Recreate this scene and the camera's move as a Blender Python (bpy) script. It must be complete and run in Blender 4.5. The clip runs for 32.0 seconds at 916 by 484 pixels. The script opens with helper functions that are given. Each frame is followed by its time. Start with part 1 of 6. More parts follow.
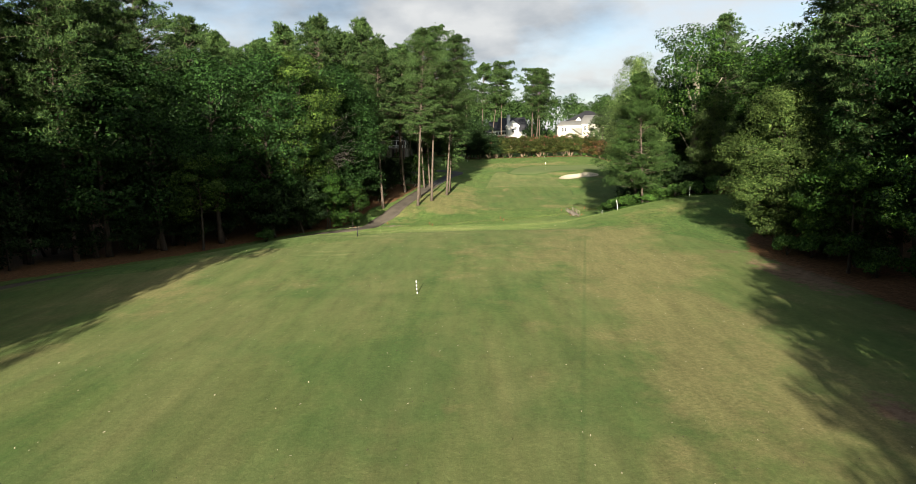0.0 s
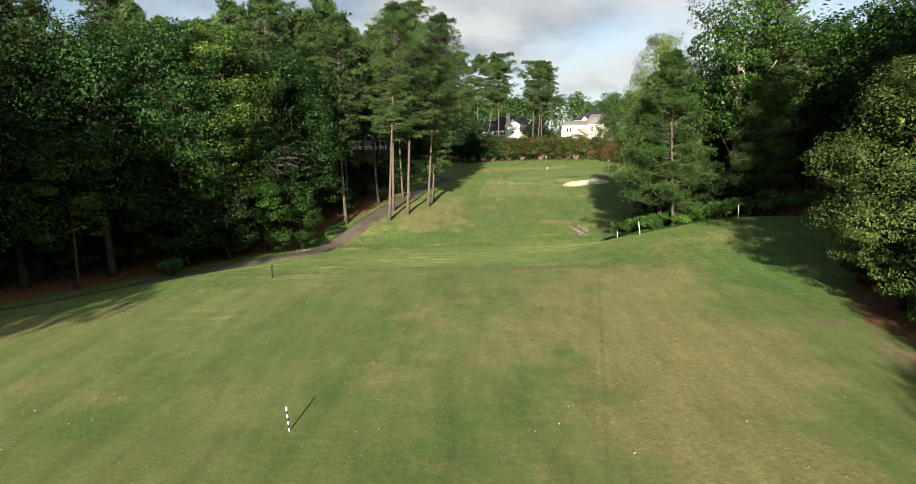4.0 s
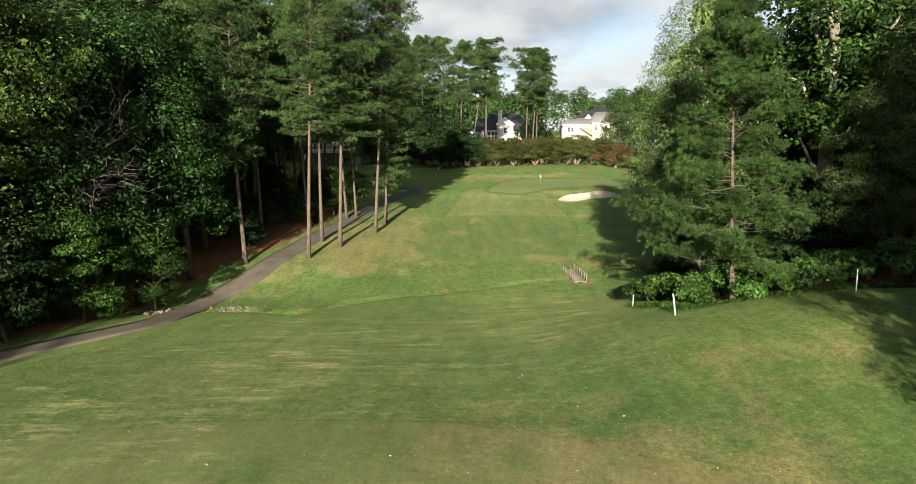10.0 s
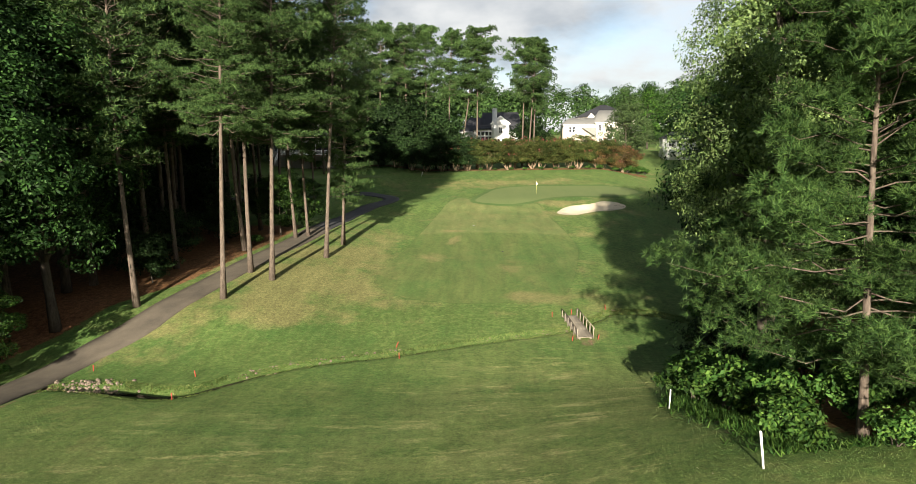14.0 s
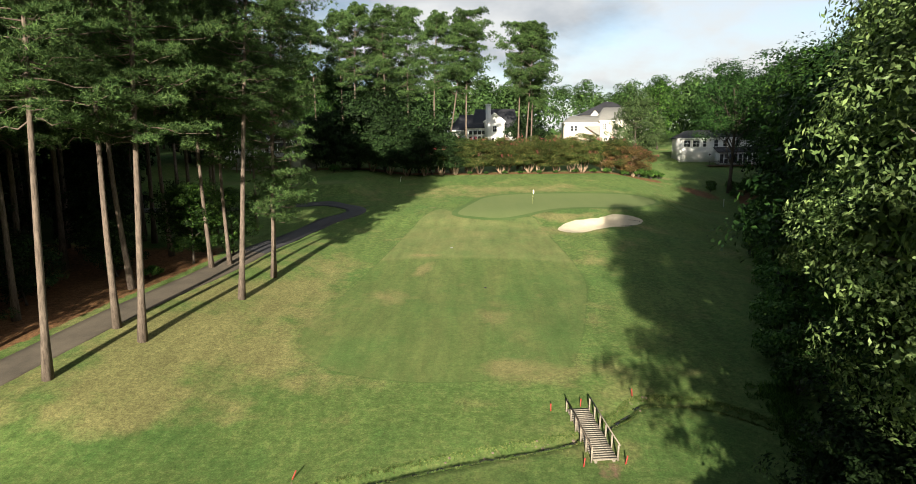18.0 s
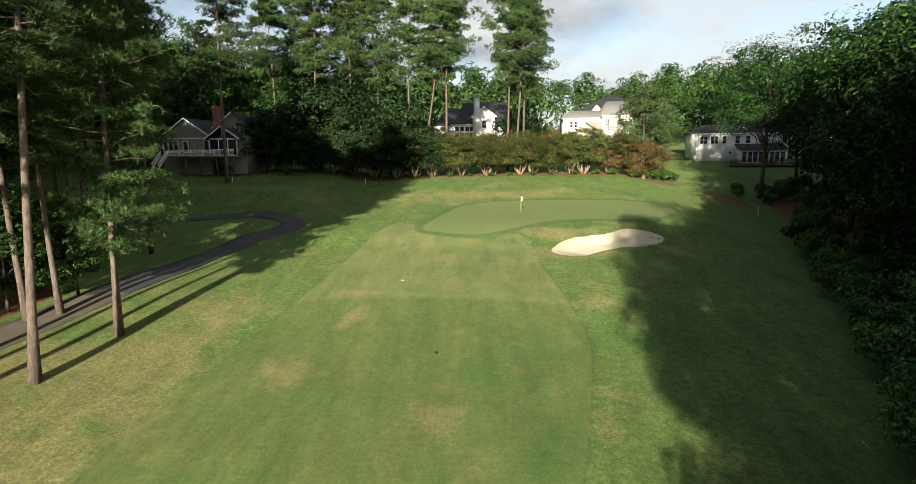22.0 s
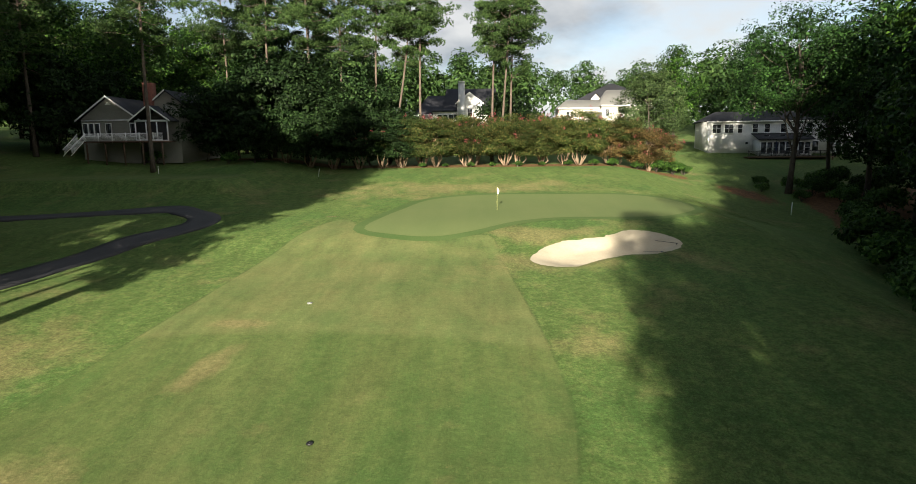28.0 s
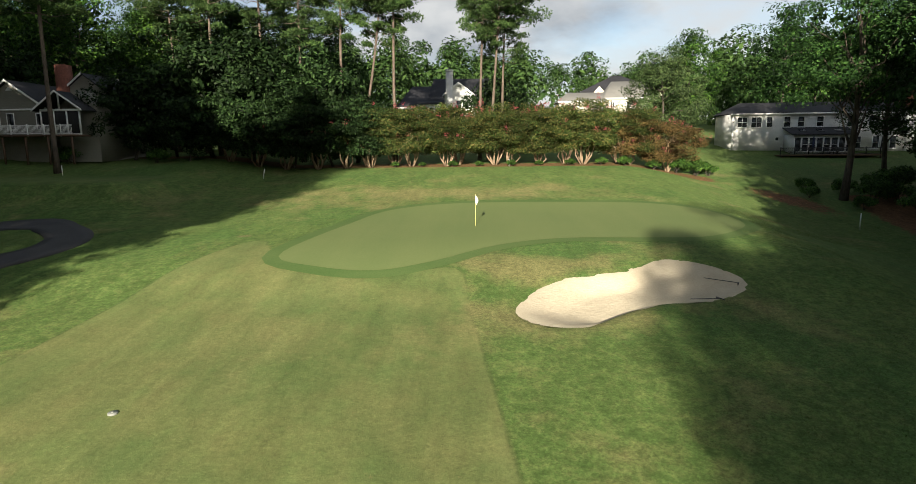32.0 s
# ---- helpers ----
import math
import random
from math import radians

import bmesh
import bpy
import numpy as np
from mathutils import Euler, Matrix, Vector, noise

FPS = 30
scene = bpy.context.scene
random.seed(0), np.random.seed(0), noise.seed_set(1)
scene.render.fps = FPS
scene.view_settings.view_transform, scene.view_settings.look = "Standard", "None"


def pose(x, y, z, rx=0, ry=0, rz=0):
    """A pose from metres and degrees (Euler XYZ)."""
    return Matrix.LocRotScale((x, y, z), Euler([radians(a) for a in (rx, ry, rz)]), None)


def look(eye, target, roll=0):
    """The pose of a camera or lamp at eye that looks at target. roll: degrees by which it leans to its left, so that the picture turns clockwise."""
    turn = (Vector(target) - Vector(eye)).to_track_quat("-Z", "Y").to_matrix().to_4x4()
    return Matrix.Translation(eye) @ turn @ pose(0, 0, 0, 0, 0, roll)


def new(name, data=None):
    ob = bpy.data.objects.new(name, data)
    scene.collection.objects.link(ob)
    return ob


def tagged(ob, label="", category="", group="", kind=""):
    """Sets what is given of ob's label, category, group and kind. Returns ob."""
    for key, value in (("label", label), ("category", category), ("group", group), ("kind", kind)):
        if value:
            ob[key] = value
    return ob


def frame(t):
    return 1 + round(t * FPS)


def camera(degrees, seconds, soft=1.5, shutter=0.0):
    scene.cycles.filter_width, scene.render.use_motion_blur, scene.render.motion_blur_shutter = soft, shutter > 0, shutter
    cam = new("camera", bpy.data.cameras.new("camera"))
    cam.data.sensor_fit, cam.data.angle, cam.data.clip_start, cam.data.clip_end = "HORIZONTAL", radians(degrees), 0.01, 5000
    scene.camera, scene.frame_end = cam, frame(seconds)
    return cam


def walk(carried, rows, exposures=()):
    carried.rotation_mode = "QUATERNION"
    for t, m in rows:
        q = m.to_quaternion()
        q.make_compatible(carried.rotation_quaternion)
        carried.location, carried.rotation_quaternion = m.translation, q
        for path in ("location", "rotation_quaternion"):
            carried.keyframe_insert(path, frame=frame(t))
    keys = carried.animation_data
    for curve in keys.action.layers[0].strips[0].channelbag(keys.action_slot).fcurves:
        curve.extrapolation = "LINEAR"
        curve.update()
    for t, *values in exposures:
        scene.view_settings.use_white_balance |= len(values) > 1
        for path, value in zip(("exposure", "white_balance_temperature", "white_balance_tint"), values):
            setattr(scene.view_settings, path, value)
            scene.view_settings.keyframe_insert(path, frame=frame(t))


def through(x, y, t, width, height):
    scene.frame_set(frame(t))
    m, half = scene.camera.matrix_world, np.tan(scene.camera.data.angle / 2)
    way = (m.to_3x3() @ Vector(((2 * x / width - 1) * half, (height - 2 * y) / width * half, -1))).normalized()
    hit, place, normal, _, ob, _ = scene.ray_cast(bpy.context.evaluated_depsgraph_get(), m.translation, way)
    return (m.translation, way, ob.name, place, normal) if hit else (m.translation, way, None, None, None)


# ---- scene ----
# camera: seconds, place, heading (to the left of +y), pitch, lean to the left
cam = camera(76.2, 32.0, 0.6)
PATH = [
    (0.0, 0.31, -0.17, 12.77, 0.84, -8.90, -1.26),
    (0.5, 0.79, 2.43, 12.79, 0.92, -8.89, -1.21),
    (1.0, 1.29, 5.14, 12.79, 1.00, -8.87, -1.17),
    (1.5, 1.71, 7.78, 12.80, 1.06, -8.86, -1.11),
    (2.0, 2.15, 10.65, 12.79, 1.11, -8.84, -1.06),
    (2.5, 2.61, 13.51, 12.83, 1.15, -8.84, -1.03),
    (3.0, 3.02, 16.12, 12.90, 1.18, -8.84, -0.99),
    (3.5, 3.45, 18.85, 12.99, 1.20, -8.84, -0.97),
    (5.5, 5.50, 29.17, 13.46, 1.35, -8.86, -0.92),
    (6.0, 6.01, 31.61, 13.58, 1.39, -8.88, -0.92),
    (6.5, 6.53, 33.83, 13.66, 1.43, -8.88, -0.92),
    (7.0, 7.06, 36.16, 13.76, 1.47, -8.90, -0.91),
    (7.5, 7.56, 38.47, 13.81, 1.50, -8.90, -0.93),
    (8.0, 8.03, 40.73, 13.89, 1.54, -8.92, -0.93),
    (8.5, 8.50, 42.82, 13.95, 1.58, -8.93, -0.90),
    (9.0, 9.03, 45.04, 14.04, 1.63, -8.94, -0.91),
    (9.5, 9.59, 47.33, 14.11, 1.68, -8.95, -0.88),
    (10.0, 10.09, 49.70, 14.19, 1.71, -8.95, -0.89),
    (10.5, 10.49, 51.96, 14.28, 1.72, -8.96, -0.88),
    (11.0, 10.87, 54.37, 14.37, 1.72, -8.96, -0.86),
    (11.5, 11.27, 56.67, 14.46, 1.74, -8.97, -0.83),
    (12.0, 11.65, 58.77, 14.52, 1.76, -8.97, -0.82),
    (12.5, 12.03, 60.92, 14.57, 1.78, -8.97, -0.80),
    (13.0, 12.34, 62.96, 14.63, 1.78, -8.97, -0.77),
    (13.5, 12.63, 64.97, 14.64, 1.81, -8.96, -0.76),
    (14.0, 12.85, 66.83, 14.64, 1.81, -8.96, -0.72),
    (14.5, 13.08, 68.83, 14.61, 1.82, -8.96, -0.68),
    (16.5, 14.32, 77.53, 14.51, 1.84, -8.95, -0.78),
    (17.0, 14.61, 79.93, 14.54, 1.84, -8.94, -0.75),
    (17.5, 14.88, 82.26, 14.61, 1.83, -8.93, -0.69),
    (18.0, 15.24, 84.78, 14.72, 1.83, -8.93, -0.69),
    (18.5, 15.60, 87.26, 14.82, 1.84, -8.94, -0.75),
    (19.0, 15.99, 89.50, 14.89, 1.82, -8.92, -0.73),
    (19.5, 16.42, 91.84, 14.92, 1.83, -8.90, -0.78),
    (20.0, 16.82, 94.16, 14.86, 1.84, -8.90, -0.77),
    (20.5, 17.29, 96.42, 14.73, 1.86, -8.88, -0.83),
    (21.0, 17.66, 98.59, 14.60, 1.87, -8.87, -0.84),
    (21.5, 18.08, 100.87, 14.40, 1.89, -8.88, -0.87),
    (22.0, 18.44, 103.16, 14.18, 1.88, -8.87, -0.85),
    (22.5, 18.78, 105.35, 13.98, 1.87, -8.85, -0.87),
    (23.0, 19.10, 107.04, 13.82, 1.88, -8.84, -0.90),
    (23.5, 19.43, 108.65, 13.66, 1.88, -8.83, -0.89),
    (24.0, 19.78, 109.91, 13.48, 1.89, -8.83, -0.89),
    (24.5, 20.13, 110.87, 13.33, 1.91, -8.83, -0.87),
    (25.0, 20.48, 111.77, 13.19, 1.91, -8.82, -0.84),
    (25.5, 20.78, 112.57, 13.03, 1.89, -8.81, -0.81),
    (27.5, 21.53, 116.21, 12.48, 1.83, -8.97, -0.61),
    (28.0, 21.66, 117.55, 12.29, 1.80, -8.93, -0.59),
    (28.5, 21.81, 119.16, 12.14, 1.80, -8.93, -0.54),
    (29.0, 22.01, 120.87, 11.99, 1.79, -8.92, -0.54),
    (29.5, 22.20, 122.67, 11.91, 1.78, -8.92, -0.54),
    (30.0, 22.42, 124.44, 11.92, 1.78, -8.95, -0.54),
    (30.5, 22.67, 126.37, 11.93, 1.78, -8.96, -0.53),
    (31.0, 22.99, 128.32, 11.95, 1.78, -8.99, -0.55),
    (31.5, 23.27, 130.11, 11.94, 1.79, -9.01, -0.56),
    (32.0, 23.63, 132.00, 11.94, 1.79, -9.02, -0.57),
]
walk(cam, [(t, pose(x, y, z, 0, 0, yaw) @ pose(0, 0, 0, 90 + pitch) @ pose(0, 0, 0, 0, 0, roll)) for t, x, y, z, yaw, pitch, roll in PATH], [(0.0, 1.64), (4.0, 1.61), (7.0, 1.56), (10.0, 1.69), (14.0, 1.76), (20.0, 1.72), (27.0, 1.69), (32.0, 1.53)])
scene.view_settings.exposure = 1.72

# ---- daylight: low warm sun from behind the flight line, broken cloud ----
SUN_UP, SUN_EAST = 16.5, 6.0          # degrees; the shadows fall along +y, slightly to +x
sun = new("sun", bpy.data.lights.new("sun", "SUN"))
sun.data.energy, sun.data.angle, sun.data.color = 4.65, radians(0.6), (1.0, 0.90, 0.75)
sun.matrix_world = look((0, 0, 0), (math.sin(radians(SUN_EAST)), math.cos(radians(SUN_EAST)), -math.tan(radians(SUN_UP))))

world = bpy.data.worlds.new("sky")
scene.world = world
world.use_nodes = True
wn, wl = world.node_tree.nodes, world.node_tree.links
wn.clear()
sky = wn.new("ShaderNodeTexSky")
sky.sky_type, sky.sun_disc = "NISHITA", False
sky.sun_elevation, sky.sun_rotation = radians(SUN_UP), radians(180 + SUN_EAST)
sky.air_density, sky.dust_density, sky.ozone_density = 1.0, 1.5, 1.5
coord = wn.new("ShaderNodeTexCoord")
sep = wn.new("ShaderNodeSeparateXYZ")
wl.new(coord.outputs["Generated"], sep.inputs[0])
lift = wn.new("ShaderNodeMath"); lift.operation = "ADD"; lift.inputs[1].default_value = 0.34
wl.new(sep.outputs["Z"], lift.inputs[0])
flat = wn.new("ShaderNodeCombineXYZ")
for axis in ("X", "Y"):
    div = wn.new("ShaderNodeMath"); div.operation = "DIVIDE"
    wl.new(sep.outputs[axis], div.inputs[0]); wl.new(lift.outputs[0], div.inputs[1])
    wl.new(div.outputs[0], flat.inputs[axis])
puffs = wn.new("ShaderNodeTexNoise"); puffs.inputs["Scale"].default_value = 1.0
puffs.inputs["Detail"].default_value, puffs.inputs["Roughness"].default_value = 7.0, 0.55
wl.new(flat.outputs[0], puffs.inputs["Vector"])
cover = wn.new("ShaderNodeValToRGB")
cover.color_ramp.elements[0].position, cover.color_ramp.elements[0].color = 0.30, (0.05, 0.05, 0.05, 1)
cover.color_ramp.elements[1].position, cover.color_ramp.elements[1].color = 0.50, (0.97, 0.97, 0.97, 1)
wl.new(puffs.outputs["Fac"], cover.inputs["Fac"])
tone = wn.new("ShaderNodeTexNoise"); tone.inputs["Scale"].default_value = 2.1
tone.inputs["Detail"].default_value = 6.0
wl.new(flat.outputs[0], tone.inputs["Vector"])
grey = wn.new("ShaderNodeValToRGB")
grey.color_ramp.elements[0].position, grey.color_ramp.elements[0].color = 0.27, (1.15, 1.42, 1.76, 1)
grey.color_ramp.elements[1].position, grey.color_ramp.elements[1].color = 0.53, (3.8, 3.85, 3.82, 1)
# the cloud is thin and bright towards +x, thick and grey-blue towards -x
thin = wn.new("ShaderNodeMath"); thin.operation = "MULTIPLY_ADD"
thin.inputs[1].default_value = 0.32
wl.new(sep.outputs["X"], thin.inputs[0]); wl.new(tone.outputs["Fac"], thin.inputs[2])
high = wn.new("ShaderNodeMath"); high.operation = "MULTIPLY_ADD"
high.inputs[1].default_value = -0.24
wl.new(sep.outputs["Z"], high.inputs[0]); wl.new(thin.outputs[0], high.inputs[2])
wl.new(high.outputs[0], grey.inputs["Fac"])
blend = wn.new("ShaderNodeMixRGB")
wl.new(cover.outputs["Color"], blend.inputs["Fac"])
wl.new(sky.outputs["Color"], blend.inputs["Color1"])
wl.new(grey.outputs["Color"], blend.inputs["Color2"])
back = wn.new("ShaderNodeBackground")
back.inputs["Strength"].default_value = 0.066
wl.new(blend.outputs["Color"], back.inputs["Color"])
wl.new(back.outputs[0], wn.new("ShaderNodeOutputWorld").inputs["Surface"])


# ---- materials ----
class Nodes:
    """A short hand for a material's node tree."""

    def __init__(self, name, rough=0.8, spec=0.3):
        self.m = bpy.data.materials.new(name)
        self.m.use_nodes = True
        self.n, self.l = self.m.node_tree.nodes, self.m.node_tree.links
        self.b = self.n["Principled BSDF"]
        self.b.inputs["Roughness"].default_value = rough
        self.b.inputs["Specular IOR Level"].default_value = spec
        self.c = self.n.new("ShaderNodeTexCoord")

    def noise(self, scale, detail=4.0, rough=0.55, stretch=(1, 1, 1), turn=0.0):
        mp = self.n.new("ShaderNodeMapping")
        mp.inputs["Scale"].default_value = stretch
        mp.inputs["Rotation"].default_value = (0, 0, turn)
        self.l.new(self.c.outputs["Object"], mp.inputs["Vector"])
        t = self.n.new("ShaderNodeTexNoise")
        t.inputs["Scale"].default_value, t.inputs["Detail"].default_value, t.inputs["Roughness"].default_value = scale, detail, rough
        self.l.new(mp.outputs[0], t.inputs["Vector"])
        return t.outputs["Fac"]

    def ramp(self, fac, *stops):
        r = self.n.new("ShaderNodeValToRGB")
        e = r.color_ramp.elements
        while len(e) < len(stops):
            e.new(0.5)
        for k, (p, col) in zip(e, stops):
            k.position = p
            k.color = (col, col, col, 1) if isinstance(col, (int, float)) else (*col, 1)
        self.l.new(fac, r.inputs["Fac"])
        return r.outputs["Color"]

    def put(self, sock, v):
        if isinstance(v, (int, float)):
            sock.default_value = v
        elif isinstance(v, tuple):
            sock.default_value = (*v, 1) if len(v) == 3 else v
        else:
            self.l.new(v, sock)

    def mix(self, fac, a, b, mode="MIX"):
        x = self.n.new("ShaderNodeMixRGB")
        x.blend_type = mode
        self.put(x.inputs["Fac"], fac), self.put(x.inputs["Color1"], a), self.put(x.inputs["Color2"], b)
        return x.outputs["Color"]

    def math(self, op, a, b=0.0):
        x = self.n.new("ShaderNodeMath")
        x.operation = op
        self.put(x.inputs[0], a), self.put(x.inputs[1], b)
        return x.outputs[0]

    def attr(self, name):
        a = self.n.new("ShaderNodeAttribute")
        a.attribute_name = name
        return a.outputs["Fac"]

    def chance(self):
        return self.n.new("ShaderNodeObjectInfo").outputs["Random"]

    def island(self):
        return self.n.new("ShaderNodeNewGeometry").outputs["Random Per Island"]

    def bump(self, h, strength=0.4, dist=0.05):
        b = self.n.new("ShaderNodeBump")
        b.inputs["Strength"].default_value, b.inputs["Distance"].default_value = strength, dist
        self.l.new(h, b.inputs["Height"])
        self.l.new(b.outputs[0], self.b.inputs["Normal"])

    def colour(self, v):
        self.put(self.b.inputs["Base Color"], v)
        return self


def plain(name, col, rough=0.6, vary=0.12, scale=6.0, metal=0.0, spec=0.4, bump=0.1):
    k = Nodes(name, rough, spec)
    f = k.noise(scale, 5)
    lo, hi = tuple(max(0, c * (1 - vary)) for c in col), tuple(min(1, c * (1 + vary)) for c in col)
    k.colour(k.ramp(f, (0.3, lo), (0.7, hi)))
    k.b.inputs["Metallic"].default_value = metal
    if bump:
        k.bump(k.noise(scale * 6, 3), bump, 0.02)
    return k.m


def leafy(name, dark, mid, light, through=0.16, rough=0.55, spec=0.09):
    """Leaves: tone by leaf, by clump and by tree; some light passes through."""
    k = Nodes(name, rough, spec)
    by_leaf = k.ramp(k.island(), (0.0, tuple(c * 0.7 for c in dark)), (0.55, mid), (1.0, tuple(c * 1.25 for c in light)))
    clump = k.ramp(k.noise(0.4, 3), (0.34, 0.45), (0.66, 1.35))
    tree = k.ramp(k.chance(), (0.0, 0.68), (1.0, 1.2))
    col = k.mix(1.0, k.mix(1.0, by_leaf, clump, "MULTIPLY"), tree, "MULTIPLY")
    k.colour(col)
    tr = k.n.new("ShaderNodeBsdfTranslucent")
    k.l.new(k.mix(1.0, col, (1.25, 1.3, 0.7), "MULTIPLY"), tr.inputs["Color"])
    mx = k.n.new("ShaderNodeMixShader")
    mx.inputs[0].default_value = through
    k.l.new(k.b.outputs[0], mx.inputs[1]), k.l.new(tr.outputs[0], mx.inputs[2])
    k.l.new(mx.outputs[0], k.n["Material Output"].inputs["Surface"])
    return k.m


def bark(name, dark, light, scale=1.0):
    k = Nodes(name, 0.95, 0.15)
    f = k.noise(5 * scale, 6, 0.7, (1, 1, 0.22))
    k.colour(k.mix(0.35, k.ramp(f, (0.35, dark), (0.62, light)), k.ramp(k.noise(0.6, 3), (0.3, dark), (0.7, light))))
    k.bump(f, 0.9, 0.05)
    return k.m


def turf(name, kind):
    """Mown grass. The sheet carries smooth measures: fair (metres inside the mown line), straw, soil, dry, worn streaks
    with painted glow.
    """
    k = Nodes(name, 0.9, 0.12)
    fine = k.noise(10.0, 6, 0.85)
    tuft = k.noise(2.2, 5, 0.7)
    broad = k.noise(0.16, 5, 0.6)
    streak = k.noise(0.5, 4, 0.6, (1.0, 0.10, 1.0), 0.05)
    if kind == "putting":
        base = k.mix(0.5, k.ramp(broad, (0.3, (0.114, 0.150, 0.052)), (0.7, (0.143, 0.172, 0.061))), k.ramp(streak, (0.35, (0.114, 0.150, 0.052)), (0.65, (0.147, 0.174, 0.064))))
        col = k.mix(0.32, base, k.ramp(fine, (0.3, (0.07, 0.11, 0.036)), (0.7, (0.15, 0.185, 0.08))))
        k.colour(col)
        k.bump(fine, 0.15, 0.02)
        return k.m
    if kind == "collar":
        col = k.mix(0.4, k.ramp(broad, (0.35, (0.055, 0.105, 0.028)), (0.65, (0.088, 0.13, 0.042))), k.ramp(fine, (0.3, (0.04, 0.085, 0.02)), (0.7, (0.115, 0.15, 0.052))))
        k.colour(col)
        k.bump(fine, 0.3, 0.03)
        return k.m
    clod = k.noise(4.2, 6, 0.75)
    rough_g = k.ramp(tuft, (0.26, (0.039, 0.075, 0.017)), (0.5, (0.070, 0.110, 0.029)), (0.75, (0.118, 0.145, 0.046)))
    fair_g = k.mix(0.5, k.ramp(tuft, (0.3, (0.066, 0.099, 0.027)), (0.7, (0.102, 0.123, 0.039))), k.ramp(streak, (0.36, (0.052, 0.094, 0.024)), (0.64, (0.125, 0.134, 0.047))))
    inside = k.ramp(k.math("ADD", k.attr("fair"), 0.5), (0.43, 0.0), (0.57, 0.68))
    edge = k.ramp(k.math("ADD", k.attr("fair"), 0.5), (0.40, 0.0), (0.47, 1.0), (0.53, 1.0), (0.60, 0.0))
    col = k.mix(inside, rough_g, fair_g)
    soft = k.ramp(k.noise(0.13, 4, 0.55, (1.0, 0.4, 1.0), 0.08), (0.37, 0.08), (0.6, 0.72))
    col = k.mix(k.math("MULTIPLY", k.math("MULTIPLY", soft, k.attr("bleach")), inside), col, (0.168, 0.155, 0.067))
    col = k.mix(k.math("MULTIPLY", k.math("MULTIPLY", k.attr("apron"), inside), 0.95), col, k.ramp(k.noise(0.35, 5, 0.6), (0.35, (0.100, 0.130, 0.045)), (0.65, (0.162, 0.158, 0.062))))
    mow = k.ramp(k.noise(0.7, 5, 0.65, (1.0, 0.07, 1.0), -0.1), (0.36, 0.0), (0.66, 0.34))
    col = k.mix(k.math("MULTIPLY", mow, inside), col, (0.05, 0.10, 0.026))
    col = k.mix(k.math("MULTIPLY", k.math("MULTIPLY", edge, k.ramp(k.noise(1.3, 5, 0.7), (0.35, 0.3), (0.6, 1.0))), 0.6), col, (0.045, 0.072, 0.02))
    # a broken line of dry clippings along the end of the mown strip
    rim = k.ramp(k.math("ADD", k.attr("fair"), 0.5), (0.16, 0.0), (0.27, 1.0), (0.36, 0.0))
    bits = k.ramp(k.noise(1.1, 6, 0.75, (0.4, 1.0, 1), 0.1), (0.46, 0.0), (0.56, 0.75))
    col = k.mix(k.math("MULTIPLY", k.math("MULTIPLY", rim, bits), k.attr("wear_glow")), col, (0.30, 0.26, 0.12))
    # lush dark patches
    lush = k.ramp(k.noise(0.10, 7, 0.66, (1, 1, 1), 0.8), (0.49, 0.0), (0.60, 0.6))
    col = k.mix(lush, col, k.mix(0.6, col, (0.026, 0.084, 0.018)))
    # straw-coloured dry patches
    d1 = k.ramp(k.math("ADD", k.math("MULTIPLY", k.noise(0.2, 7, 0.66), 0.8), k.math("MULTIPLY", k.attr("dry"), 0.31)), (0.45, 0.0), (0.585, 1.0))
    d2 = k.mix(1.0, k.ramp(k.noise(0.9, 8, 0.78, (0.28, 1.0, 1), 0.12), (0.51, 0.0), (0.61, 1.0)), k.ramp(k.noise(0.25, 4, 0.6), (0.4, 0.1), (0.62, 1.0)), "MULTIPLY")
    tan = k.ramp(clod, (0.25, (0.134, 0.114, 0.048)), (0.75, (0.225, 0.188, 0.085)))
    col = k.mix(k.math("MULTIPLY", d1, 0.66), col, tan)
    col = k.mix(k.math("MULTIPLY", k.math("MULTIPLY", d2, k.attr("wear_glow")), 0.8), col, (0.36, 0.325, 0.15))
    # a broad pale tint puts the slope's sunlit glow into the colour
    col = k.mix(k.math("MULTIPLY", k.ramp(k.noise(0.55, 6, 0.7, (0.35, 1.0, 1), 0.12), (0.38, 0.05), (0.62, 0.5)), k.attr("wear_glow")), col, (0.17, 0.18, 0.068))
    rut = k.ramp(k.math("ABSOLUTE", k.attr("track")), (0.06, 0.42), (0.2, 0.0))
    band = k.ramp(k.math("ABSOLUTE", k.math("ADD", k.attr("track"), 0.75)), (0.3, 0.14), (0.7, 0.0))
    col = k.mix(k.math("MULTIPLY", k.math("ADD", rut, band), k.attr("run")), col, (0.045, 0.082, 0.024))
    fleck = k.ramp(k.noise(3.4, 4, 0.85), (0.62, 0.0), (0.68, 0.32))
    col = k.mix(fleck, col, tan)
    # woodland floor and bare red soil
    straw = k.ramp(k.noise(3.0, 6, 0.75), (0.3, (0.045, 0.024, 0.012)), (0.5, (0.12, 0.056, 0.027)), (0.75, (0.21, 0.108, 0.055)))
    sm = k.ramp(k.math("ADD", k.attr("straw"), k.math("MULTIPLY", k.math("SUBTRACT", tuft, 0.5), 0.8)), (0.42, 0.0), (0.58, 1.0))
    col = k.mix(sm, col, straw)
